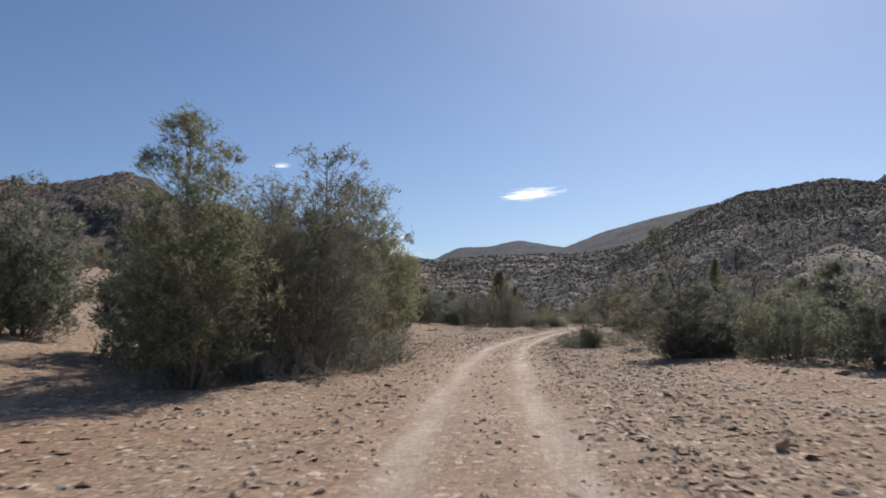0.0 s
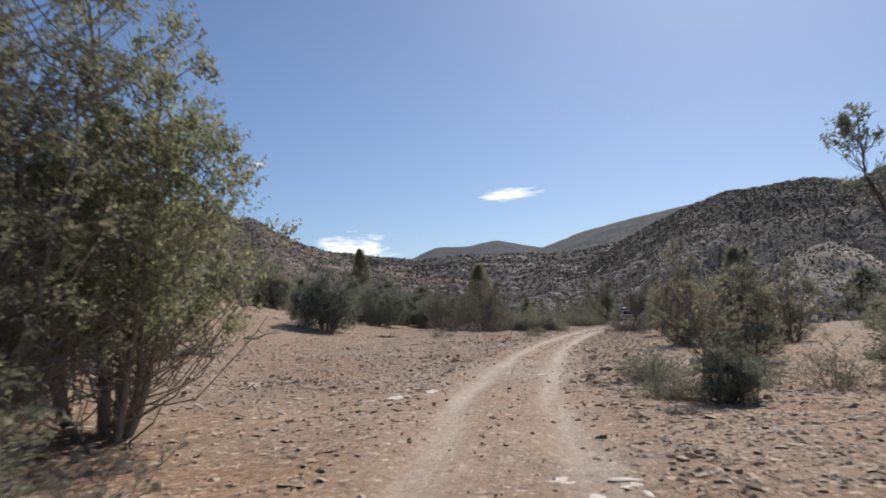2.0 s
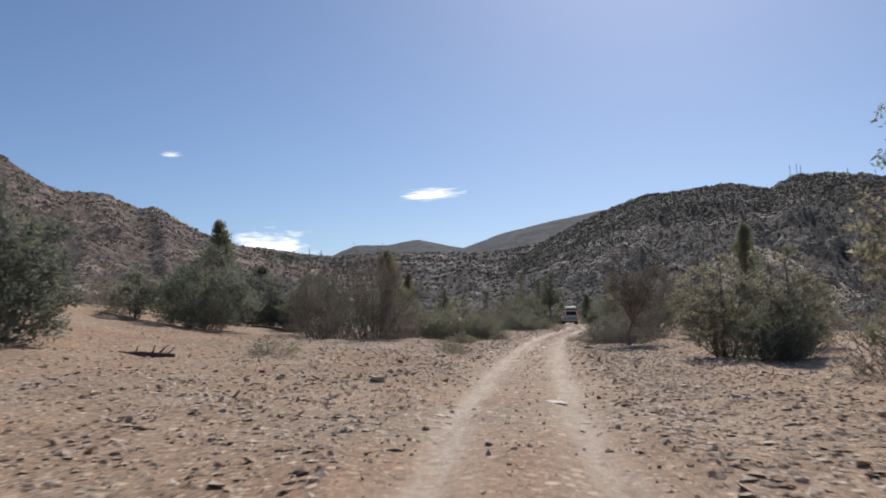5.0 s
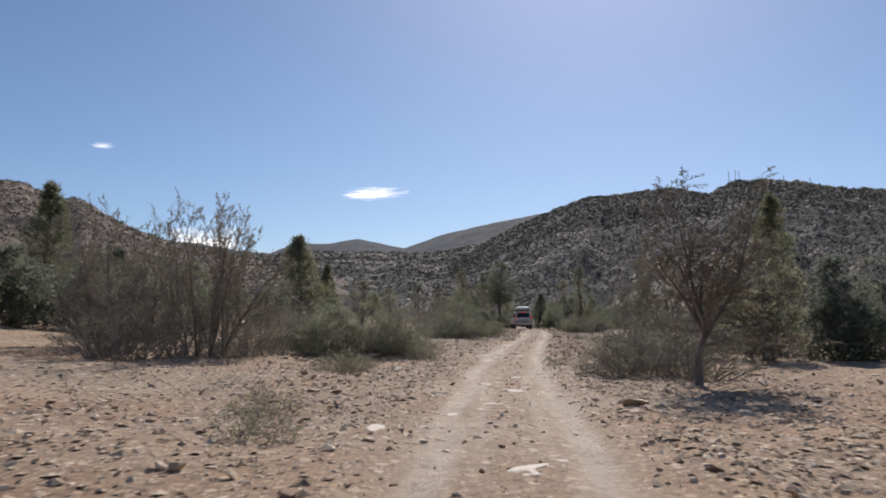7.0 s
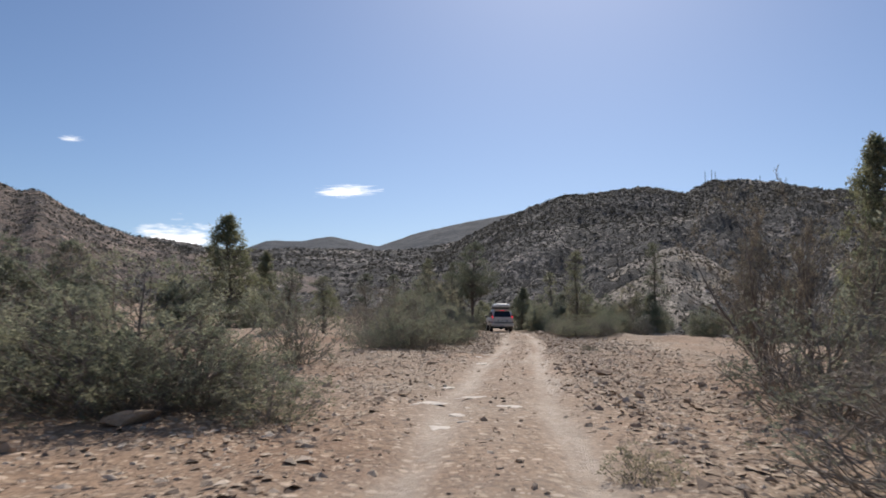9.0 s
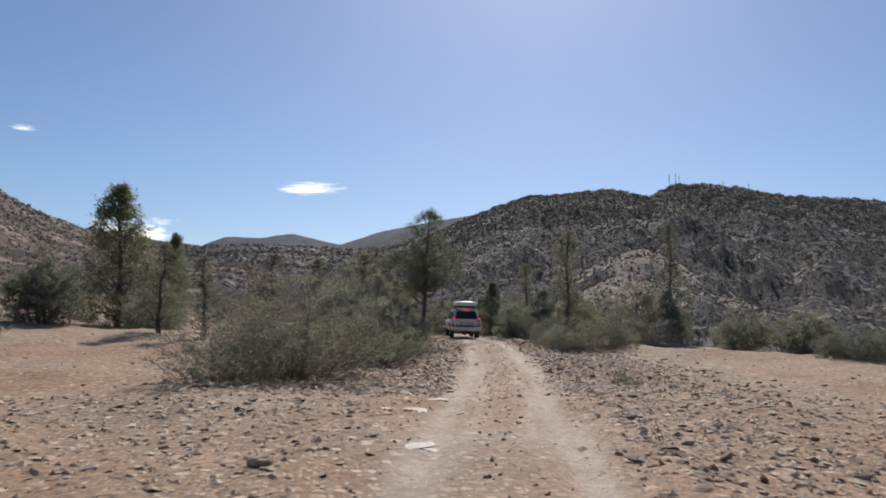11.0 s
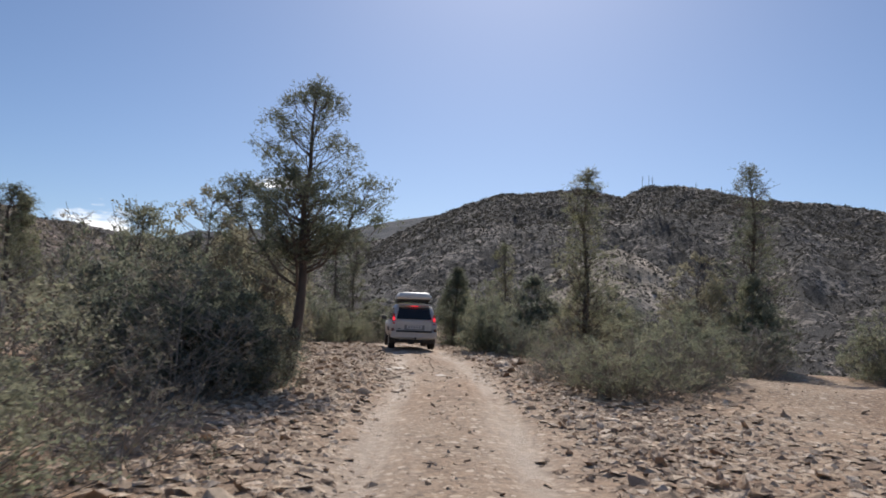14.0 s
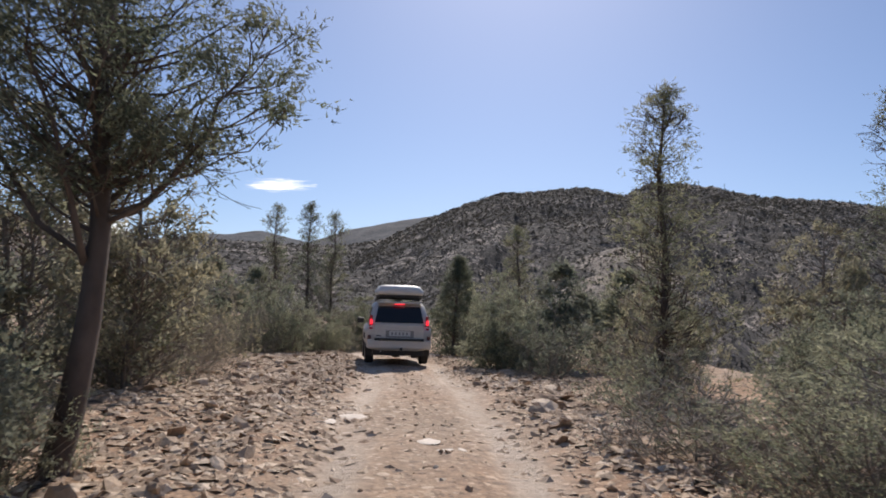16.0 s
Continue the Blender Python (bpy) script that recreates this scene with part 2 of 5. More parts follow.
def track_mask(x, y):
    d = np.abs(x - road_x(y))
    edge = 1.42 + 0.30 * wobble(x, y, 7, 11) + 0.2 * wobble(x, y, 1.7, 12)
    m = 1 - smooth(edge - 0.35, edge + 0.45, d)
    side = np.where(x > road_x(y), 1.0, -1.0)
    wander = 0.10 * wobble(y, 0 * y, 9, 41) * side
    rut = np.exp(-((d - 0.86 - wander) / 0.23) ** 2) + 0.55 * np.exp(-((d - 0.42 + wander) / 0.10) ** 2) * smooth(-0.3, 0.5, wobble(y, 0 * y, 23, 42))
    streak = 0.5 + 0.5 * wobble((x - road_x(y)) * 6, y * 0.3, 2.0, 43)
    return np.clip(m * (0.15 + 0.85 * rut) * (0.52 + 0.66 * streak), 0, 1) * (1 - smooth(200, 260, y))


def sheet(name, X, Y, Z, mat, track=True):
    ny, nx = X.shape
    me = mesh_of(name, np.stack([X, Y, Z], -1).reshape(-1, 3), grid_faces(nx, ny), mat, flat=False)
    if track:
        a = me.attributes.new("track", "FLOAT", "POINT")
        a.data.foreach_set("value", track_mask(X, Y).astype(np.float32).ravel())
    return new(name, me)


def build_ground():
    xs = spread(-12, 22, 0.36, -4000, 4000, 1.07)
    ys = spread(-4, 160, 0.5, -4000, 4000, 1.07)
    X, Y = np.meshgrid(xs, ys)
    Z = height(X, Y)
    tagged(sheet("ground", X, Y, Z, GROUND), "stony orange-brown earth strewn with gravel and dry tufts", "ground", kind="structure")
    s = np.arange(-14, 200, 0.35)
    v = np.linspace(-1.15, 1.15, 43)
    S, V = np.meshgrid(s, v, indexing="ij")
    half = 1.75 + 0.22 * wobble(S, V, 5, 21)
    X = road_x(S) + V * half
    Z = height(X, S) + 0.014 - 0.05 * smooth(0.93, 1.15, np.abs(V))
    tagged(sheet("road", X, S, Z, GROUND), "pale dusty two-track dirt road with worn wheel ruts", "dirt road", kind="structure")


build_ground()

# ---- hills ----
CENTRE = (2.0, 75.0)


def build_hill(name, label, skyline, dist, foot, base, mat, power=1.3, az_step=0.2, rough=1.0, seed=5):
    """A range of hills: its crest stands at dist metres from CENTRE, at the heights that skyline gives by bearing."""
    az = np.arange(skyline[0][0], skyline[-1][0] + 1e-6, az_step)
    crest = np.interp(az, [s[0] for s in skyline], [s[1] for s in skyline])
    w = max(1, int(0.4 / az_step))
    crest = np.convolve(np.pad(crest, w, mode="edge"), np.ones(2 * w + 1) / (2 * w + 1), mode="valid") * 0.6 + crest * 0.4
    u = np.concatenate([np.linspace(0, 1, 64), np.linspace(1.02, 1.3, 5)])
    U, A = np.meshgrid(u, az, indexing="ij")
    D = foot + (dist - foot) * U
    H = np.where(U <= 1, np.clip(U, 0, 1) ** power, 1 - (U - 1) * 1.1) * (crest[None, :] - base) + base
    X, Y = CENTRE[0] + D * np.sin(np.radians(A)), CENTRE[1] + D * np.cos(np.radians(A))
    fall = np.clip(U * (1.0 - U) * 4, 0, 1) * (U <= 1)
    amp = (crest[None, :] - base) * rough
    H = H + fall * amp * (0.07 * wobble(X, Y, dist * 0.24, seed) + 0.022 * wobble(X, Y, dist * 0.07, seed + 1))
    spur = sum(a * (1 - np.abs(np.sin(np.radians(A) * k + p + 0.9 * wobble(X, Y, dist * 0.3, seed + 7)))) for a, k, p in ((0.055, 23, seed), (0.020, 51, seed * 2.0), (0.008, 118, seed * 3.0)))
    H = H + np.clip(U * (1.0 - U) * 4, 0, 1) ** 1.3 * (U <= 1) * amp * (spur - 0.05)
    tex = wobble(X, Y, dist * 0.022, seed + 2) + wobble(X, Y, dist * 0.011, seed + 3)
    H = H + amp * 0.006 * tex * np.clip(U * 5, 0, 1)
    me = mesh_of(name, np.stack([X, Y, H], -1).reshape(-1, 3), grid_faces(len(az), len(u)), mat, flat=False)
    tagged(new(name, me), label, "hill", kind="structure")
    return X, Y, H


RIGHT = build_hill("hill_east", "dark scrub-covered hillside with pale scattered boulders under the sky",
                   [(4, 60), (7, 88), (9.5, 106), (12, 121), (14.7, 135), (18, 138), (20.9, 142.5), (22.4, 138), (23.7, 132.5), (24.5, 138), (25.5, 146), (28, 144),
                    (30, 140), (33, 129), (35.5, 126), (37.5, 123), (41, 113), (48, 108), (58, 118), (75, 100), (95, 70)], 800, 95, -11, HILL, 1.8)
LEFT = build_hill("hill_west", "reddish rocky hillside dotted with dark shrubs",
                  [(-100, 80), (-75, 130), (-60, 160), (-48, 165), (-41, 160), (-37.5, 172), (-35.5, 182), (-33.5, 174), (-31.5, 152), (-29.8, 141), (-27, 142), (-24.6, 126), (-23.4, 130),
                   (-21.5, 112), (-19.5, 98), (-17, 86), (-13, 74), (-9, 64), (-4, 50)], 850, 220, 2, HILL_RED, 1.25, seed=15)
MIDDLE = build_hill("hill_middle", "low scrubby ridge closing the valley ahead",
                    [(-26, 80), (-17.5, 112), (-14.8, 109), (-12, 100), (-9.3, 98), (-5.6, 103), (-2.4, 104), (0.5, 102), (3.5, 105), (7, 118), (10, 138), (13, 150), (18, 120)],
                    1100, 260, 2, HILL, 1.3, seed=25)
SPUR = build_hill("hill_spur", "rounded rocky spur with pale bare soil and scattered shrubs",
                  [(12, -6), (14, 5), (15.9, 16), (17.9, 25.5), (20.3, 35.5), (22, 39.5), (23, 40.2), (24.6, 36.2), (26.4, 27.2), (28.6, 18.5), (31.1, 8), (33.5, -2), (36, -9)], 412, 150, -10, HILL_PALE, 1.2, seed=45)
# the ridge's air haze is painted into its material, no volume is used
build_hill("hill_far", "distant mountain ridge with blue-grey haze put into its colour",
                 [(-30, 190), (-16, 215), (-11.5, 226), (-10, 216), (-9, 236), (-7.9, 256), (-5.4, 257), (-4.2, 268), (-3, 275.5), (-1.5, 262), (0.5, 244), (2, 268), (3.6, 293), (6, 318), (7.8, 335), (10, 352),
                  (11.6, 365), (15, 350), (22, 300), (34, 250)], 2500, 1200, 40, HILL_FAR_HAZED, 1.1, 0.16, 0.5, seed=35)


# ---- plants ----
class Wood:
    """Collects tapered limbs as one mesh."""

    def __init__(self):
        self.v, self.f, self.n = [], [], 0

    def limb(self, pts, r0, r1, sides=5):
        pts = np.asarray(pts, float)
        k = len(pts)
        d = np.gradient(pts, axis=0)
        d /= np.linalg.norm(d, axis=1)[:, None] + 1e-9
        a = np.cross(d, (0.31, 0.87, 0.38))
        a /= np.linalg.norm(a, axis=1)[:, None] + 1e-9
        b = np.cross(d, a)
        r = np.linspace(r0, r1, k)[:, None, None]
        ang = np.linspace(0, 2 * math.pi, sides, endpoint=False)
        ring = pts[:, None] + r * (a[:, None] * np.cos(ang)[None, :, None] + b[:, None] * np.sin(ang)[None, :, None])
        self.v.append(ring.reshape(-1, 3))
        i = np.arange(k - 1)[:, None] * sides
        j = np.arange(sides)[None, :]
        q = np.stack([i + j, i + (j + 1) % sides, i + sides + (j + 1) % sides, i + sides + j], -1).reshape(-1, 4) + self.n
        self.f.append(q)
        self.n += k * sides

    def mesh(self, name, mat):
        return mesh_of(name, np.concatenate(self.v), np.concatenate(self.f), mat, flat=False)


def unit(v):
    return v / (np.linalg.norm(v, axis=-1, keepdims=True) + 1e-9)


def blades(rng, P, D, size, k, width, loose=0.8):
    """k small pointed leaves round each place P, leaning along D."""
    n = len(P)
    P, D, L = np.repeat(P, k, 0), np.repeat(D, k, 0), np.repeat(size, k)
    d = unit(D + loose * rng.normal(size=(n * k, 3)))
    side = unit(np.cross(d, rng.normal(size=(n * k, 3))))
    L = (L * rng.uniform(0.6, 1.25, n * k))[:, None]
    base = P + rng.normal(size=(n * k, 3)) * L * 0.25
    v = np.stack([base - side * L * width, base + side * L * width, base + d * L], 1)
    return v.reshape(-1, 3)


def leaf_mesh(name, v, mat):
    return mesh_of(name, v, np.arange(len(v)).reshape(-1, 3), mat)


def curve(rng, p0, d, length, n, bend=0.15, lift=0.0):
    pts, d = [np.array(p0, float)], unit(np.array(d, float))
    for _ in range(n):
        d = unit(d + bend * rng.normal(size=3) + np.array((0, 0, lift)))
        pts.append(pts[-1] + d * length / n)
    return np.array(pts)


ROUND = [(0, 0.45), (0.12, 0.82), (0.35, 1.0), (0.6, 0.88), (0.8, 0.62), (0.92, 0.38), (1, 0.12)]
FULL = [(0, 0.7), (0.12, 0.95), (0.3, 1.0), (0.55, 0.92), (0.78, 0.74), (0.93, 0.55), (1, 0.30)]
BUSHY = [(0, 0.5), (0.12, 0.85), (0.35, 1.0), (0.6, 0.96), (0.8, 0.82), (0.93, 0.58), (1, 0.28)]
SPIRE = [(0, 0.70), (0.15, 1.0), (0.4, 0.86), (0.65, 0.60), (0.85, 0.34), (1, 0.06)]
COLUMN = [(0, 0.50), (0.2, 0.85), (0.5, 1.0), (0.75, 0.80), (0.9, 0.5), (1, 0.15)]
DOME = [(0, 0.85), (0.2, 1.0), (0.5, 0.95), (0.75, 0.75), (0.92, 0.45), (1, 0.2)]


def crown_tree(name, seed, h, w, spires=5, spread=0.30, profile=ROUND, clumps=230, clump=0.30, fingers=9, blade=0.075, per=8, wide=0.24, bare=0.03, up=0.7,
               dead=0.08, low=0.0, leaf_mat=None, bark=None, trunk=0.028, twig_r=0.007, lean=(0, 0), lobes=None, shown=0.6, fill=0.42, loose=0.75, sway=0.02):
    """A tree or bush whose crown is made of leafy clumps of upturned shoots, set round one or more leaders. lobes: (x, y, low, high, radius, share) in metres, in place of the leaders drawn by chance."""
    rng = np.random.default_rng(seed)
    wood = Wood()
    if lobes is None:
        lobes = []
        for k in range(spires):
            a, r = k * 2.4 + rng.uniform(-0.5, 0.5), (0.0 if k == 0 else spread * w * rng.uniform(0.55, 1.0))
            top = h * (1.0 if k == 0 else rng.uniform(0.62, 0.95) * (1 - 0.25 * r / (spread * w + 1e-6)))
            lobes.append((lean[0] + r * math.cos(a), lean[1] + r * math.sin(a), bare * h, top, (w / 2 - r * 0.75) * rng.uniform(0.85, 1.05), 1.0))
    share = np.array([l[5] * (l[3] - l[2]) * l[4] for l in lobes])
    share = share / share.sum()
    B, A, L = [], [], []
    for k, (lx, ly, z0, z1, rad, _) in enumerate(lobes):
        foot = np.array((lx * 0.22 * (k > 0), ly * 0.22 * (k > 0), -0.15))
        if k and z0 > 0.25 * h:
            foot = np.array((lobes[0][0] * z0 * 0.8 / h, lobes[0][1] * z0 * 0.8 / h, z0 * 0.8))
        top = np.array((lx, ly, z1 - 0.4 * clump))
        m = 9
        t = np.linspace(0, 1, m)[:, None]
        bow = np.array((lx - foot[0], ly - foot[1], 0)) * (np.sqrt(t) - t) * 0.8
        axis = foot + (top - foot) * t + bow + np.cumsum(rng.normal(size=(m, 3)) * (sway * h, sway * h, 0), 0) * t * (1 - 0.5 * t)
        thick = trunk * h * (0.55 if k == 0 else (0.34 if z0 < 0.25 * h else 0.14))
        wood.limb(axis, thick, thick * 0.10, 7)
        for _ in range(max(4, int(clumps * share[k]))):
            f = rng.uniform(0.0, 1.0) ** 0.9
            z = z0 + (z1 - z0) * f
            R = rad * np.interp(f, [p[0] for p in profile], [p[1] for p in profile])
            a = rng.uniform(0, 6.283)
            rr = R * rng.uniform(0.02, 1.0) ** fill * rng.uniform(0.86, 1.10)
            spine = np.array([np.interp(z, axis[:, 2], axis[:, c]) for c in range(3)])
            c = np.array((spine[0] + rr * math.cos(a), spine[1] + rr * math.sin(a), z))
            size = clump * rng.uniform(0.6, 1.25) * (1 - 0.35 * f)
            zb = max(axis[0, 2], z - rr * rng.uniform(0.35, 0.9) - 0.1)
            root = np.array([np.interp(zb, axis[:, 2], axis[:, q]) for q in range(3)])
            mid = root * 0.45 + c * 0.55 + rng.normal(size=3) * 0.08 * (rr + 0.1) - np.array((0, 0, 0.12 * rr))
            if rng.uniform() < shown:
                wood.limb([root, (root + mid) / 2 - np.array((0, 0, 0.03 * rr)), mid, c], max(twig_r * 1.2, thick * 0.22 * (1.1 - f)), twig_r * 0.8, 4)
            out = np.array((math.cos(a), math.sin(a), 0.0))
            if rng.uniform() < (0.88 if f < low else dead):
                for _ in range(5):
                    tw = curve(rng, c - out * size * 0.4, out * 0.7 + rng.normal(size=3) * 0.6, size * rng.uniform(0.9, 2.0), 4, 0.32, 0.05)
                    wood.limb(tw, twig_r * 0.9, twig_r * 0.35, 3)
                    for _ in range(2):
                        j = int(rng.integers(1, 4))
                        wood.limb(curve(rng, tw[j], tw[j + 1] - tw[j] + rng.normal(size=3) * 0.25 * size, size * rng.uniform(0.3, 0.8), 2, 0.3), twig_r * 0.6, twig_r * 0.3, 3)
                continue
            n = max(2, int(fingers * rng.uniform(0.6, 1.4)))
            d = unit(out * (1 - 0.55 * f) * 0.75 + np.array((0, 0, up)) + rng.normal(size=(n, 3)) * 0.55)
            B.append(c + rng.normal(size=(n, 3)) * size * (0.42, 0.42, 0.34))
            A.append(d)
            L.append(size * rng.uniform(0.55, 1.15, n))
    root = new(name)
    root.empty_display_size = 0.3
    part("trunk", wood.mesh("trunk", bark or BARK), root)
    if B:
        B, A, L = np.concatenate(B), np.concatenate(A), np.concatenate(L)
        n = len(B)
        t = rng.uniform(0.0, 1.0, (n, per))
        P = B[:, None] + A[:, None] * (L[:, None] * t)[..., None] + rng.normal(size=(n, per, 3)) * blade * 0.28
        P = P.reshape(-1, 3)
        P[:, 2] = np.maximum(P[:, 2], 0.03)
        size = (blade * (1.15 - 0.4 * t)).ravel()
        part("crown", leaf_mesh("crown", blades(rng, P, np.repeat(A, per, 0), size, 1, wide, loose), leaf_mat or LEAF), root)
    return root


def juniper(seed, h, w, **k):
    return crown_tree("juniper_tree", seed, h, w, **{**dict(bark=GREY_BARK), **k})


def pine(seed, h, w, **k):
    a = dict(spires=1, profile=COLUMN, clumps=80, clump=0.26, fingers=8, blade=0.09, per=10, wide=0.12, bare=0.34, up=0.45, leaf_mat=LEAF_PINE, trunk=0.034, shown=1.0, fill=0.55, loose=0.95)
    return crown_tree("pine_tree", seed, h, w, **{**a, **k})


def scrub(seed, h, w, mat=None, **k):
    a = dict(spires=7, spread=0.34, profile=DOME, clumps=150, clump=0.24, fingers=7, blade=0.06, per=6, dead=0.22, leaf_mat=mat or LEAF_GREY, bark=TWIG, trunk=0.02, shown=0.8)
    return crown_tree("bush", seed, h, w, **{**a, **k})


def branching(name, seed, h, stems, fan, depth=4, r0=0.05, kids=(3, 5), angle=0.55, up=0.12, shrink=0.58, leaf_mat=None, leaf=0.05, leafy=0.0, low=0.18, bark=None, thin=0.0035, first=(0.15, 0.95), fork=0.0, feet=0.12):
    """A leafless or nearly leafless tree: stems that fork again and again into fine twigs."""
    rng = np.random.default_rng(seed)
    wood, tips, ways = Wood(), [], []

    def grow(p, d, length, r, level):
        n = 5 if level < 2 else 3
        pts = curve(rng, p, d, length, n, 0.13 + 0.03 * level, up)
        wood.limb(pts, r, max(thin, r * 0.16), 6 if level == 0 else (4 if level == 1 else 3))
        if level >= depth - 1:
            tips.append(pts[1:])
            ways.append(np.diff(pts, axis=0))
            return
        m = int(rng.integers(kids[0], kids[1] + 1)) + (2 if level == 0 else 0)
        lo = low if level == 0 else 0.22
        for i in range(m):
            f = lo + (1 - lo) * (i + rng.uniform(0.2, 1.0)) / m
            q = np.array([np.interp(f * n, np.arange(n + 1), pts[:, c]) for c in range(3)])
            j = min(n - 1, int(f * n))
            way = unit(pts[j + 1] - pts[j])
            side = unit(np.cross(way, rng.normal(size=3)))
            grow(q, way + side * angle * rng.uniform(0.7, 1.5), length * shrink * rng.uniform(0.7, 1.2) * (1.12 - 0.45 * f), max(thin, r * (0.52 - 0.36 * f)), level + 1)

    start = np.array((0.0, 0.0, -0.12))
    if fork:
        pts = curve(rng, start, (0.05, 0, 1), fork * h + 0.12, 5, 0.06)
        wood.limb(pts, r0 * 1.5, r0 * 1.0, 8)
        start = pts[-1]
        for _ in range(7):
            q = pts[int(rng.integers(1, 6))]
            a = rng.uniform(0, 6.283)
            grow(q, (math.cos(a), math.sin(a), 0.15), h * rng.uniform(0.2, 0.4), r0 * 0.35, 1)
    for s in range(stems):
        a = s * 2.4 + rng.uniform(-0.4, 0.4)
        rf = feet * math.sqrt(rng.uniform(0.1, 1.0)) if not fork else 0.02
        t = fan * rng.uniform(0.25, 1.0) if s else fan * 0.1
        grow(start + np.array((math.cos(a) * rf, math.sin(a) * rf, 0)), (math.cos(a) * t, math.sin(a) * t, 1), h * rng.uniform(*first) if s else h * first[1], r0 * rng.uniform(0.7, 1.0), 0)
    root = new(name)
    root.empty_display_size = 0.3
    part("trunk", wood.mesh("trunk", bark or TWIG), root)
    if leafy > 0:
        P, D = np.concatenate(tips), np.concatenate(ways)
        keep = rng.uniform(size=len(P)) < leafy
        P, D = P[keep], unit(D[keep])
        part("crown", leaf_mesh("crown", blades(rng, P, D, np.full(len(P), leaf), 4, 0.28, 0.9), leaf_mat or LEAF_BROWN), root)
    return root


def place(ob, x, y, h, w, turn, base_h, base_w, label, category, group="", first=False, sink=0.05):
    m = Matrix.LocRotScale((x, y, hz(x, y) - sink), Euler((0, 0, radians(turn))), (w / base_w, w / base_w, h / base_h))
    if first:
        ob.matrix_basis = m
        return tagged(ob, label, category, group)
    o = ob.copy()
    o.animation_data_clear()
    scene.collection.objects.link(o)
    o.matrix_basis = m
    for c in ob.children:
        d = c.copy()
        scene.collection.objects.link(d)
        d.parent = o
        d.matrix_parent_inverse = c.matrix_parent_inverse
    return tagged(o, label, category, group)


class Kind:
    """One modelled plant, set out again at each of its places."""

    def __init__(self, ob):
        v = []
        for c in ob.children:
            a = np.empty(len(c.data.vertices) * 3, np.float32)
            c.data.vertices.foreach_get("co", a)
            v.append(a.reshape(-1, 3))
        v = np.concatenate(v)
        self.h = float(np.percentile(v[:, 2], 99.7))
        self.w = 2 * float(np.percentile(np.hypot(v[:, 0], v[:, 1]), 96))
        self.top = float(v[:, 2].max())
        self.ob, self.used = ob, False

    def put(self, x, y, h, w, turn, label, category, group=""):
        place(self.ob, x, y, h, w, turn, self.h, self.w, label, category, group, first=not self.used)
        self.used = True


JUN_LABEL = "dense dark green juniper growing in stony ground"
# big trees beside the start of the road
BIG_A = Kind(juniper(101, 6, 4, spires=6, profile=ROUND, clumps=600, clump=0.36, fingers=11, blade=0.085, per=10, wide=0.17, leaf_mat=LEAF_PINE, up=0.6, low=0.10))
BIG_B = Kind(juniper(102, 6, 4, spires=10, profile=BUSHY, clumps=640, clump=0.32, fingers=10, blade=0.055, per=12, dead=0.20, low=0.20, bare=0.06, leaf_mat=LEAF_OLIVE, bark=TWIG, twig_r=0.009, shown=0.8))
BIG_C = Kind(juniper(103, 6, 4.6, spires=10, profile=FULL, clumps=570, clump=0.36, fingers=14, blade=0.056, per=12, wide=0.30, bare=0.13, leaf_mat=LEAF_SPRAY, dead=0.10, low=0.13, twig_r=0.010, shown=0.7, bark=TWIG, fill=0.42))
JUN_1 = Kind(juniper(111, 4, 4, spires=8, profile=DOME, clumps=330, clump=0.36, fingers=10, blade=0.12, per=7, low=0.04))
JUN_2 = Kind(juniper(112, 4, 3.4, spires=5, profile=SPIRE, clumps=300, clump=0.34, fingers=10, blade=0.12, per=7))
JUN_3 = Kind(juniper(113, 2.6, 4, spires=8, spread=0.36, profile=DOME, clumps=400, clump=0.30, fingers=10, blade=0.085, per=6, dead=0.12, twig_r=0.006))
NEAR_BUSH = Kind(juniper(115, 2.6, 4, spires=10, spread=0.36, profile=DOME, clumps=430, clump=0.28, fingers=9, blade=0.046, per=10, dead=0.16, low=0.10, twig_r=0.007, shown=0.9))
OPEN = Kind(juniper(114, 4, 2.8, spires=4, profile=COLUMN, clumps=215, clump=0.28, fingers=8, blade=0.10, per=7, leaf_mat=LEAF_GREY, dead=0.30, low=0.08, shown=1.0, twig_r=0.009))
THICKET = Kind(scrub(146, 1.8, 2.8, LEAF, spires=9, clumps=165, clump=0.22, fingers=7, blade=0.05, dead=0.48, twig_r=0.009, shown=1.0))
PINE_BIG = Kind(pine(121, 6.5, 3.4, clumps=310, clump=0.34, fingers=10, blade=0.078, per=12, wide=0.14, trunk=0.036, lean=(0.5, 0.05), fill=0.45, dead=0.05,
                     lobes=[(0.5, 0.05, 2.7, 6.5, 1.15, 1.2), (1.45, -0.1, 2.9, 4.6, 0.75, 1.1), (-1.05, 0.2, 2.6, 4.4, 0.75, 0.9), (0.1, -0.9, 2.5, 4.4, 0.8, 0.7), (0.3, 1.0, 2.6, 4.8, 0.8, 0.7)]))
THIN_TOP = [(0, 0.85), (0.3, 1.0), (0.5, 0.7), (0.62, 0.34), (0.72, 0.42), (0.86, 0.5), (1, 0.16)]
PINE_THIN = Kind(pine(122, 6, 2.0, lean=(0.27, -0.22), profile=THIN_TOP, bare=0.12, clumps=210, clump=0.27, fingers=8, per=9, blade=0.07, trunk=0.026, dead=0.22, sway=0.012))
PINE_THIN2 = Kind(pine(123, 6, 2.0, profile=THIN_TOP, bare=0.10, clumps=200, clump=0.27, fingers=8, per=9, blade=0.07, trunk=0.024, dead=0.28, sway=0.014))
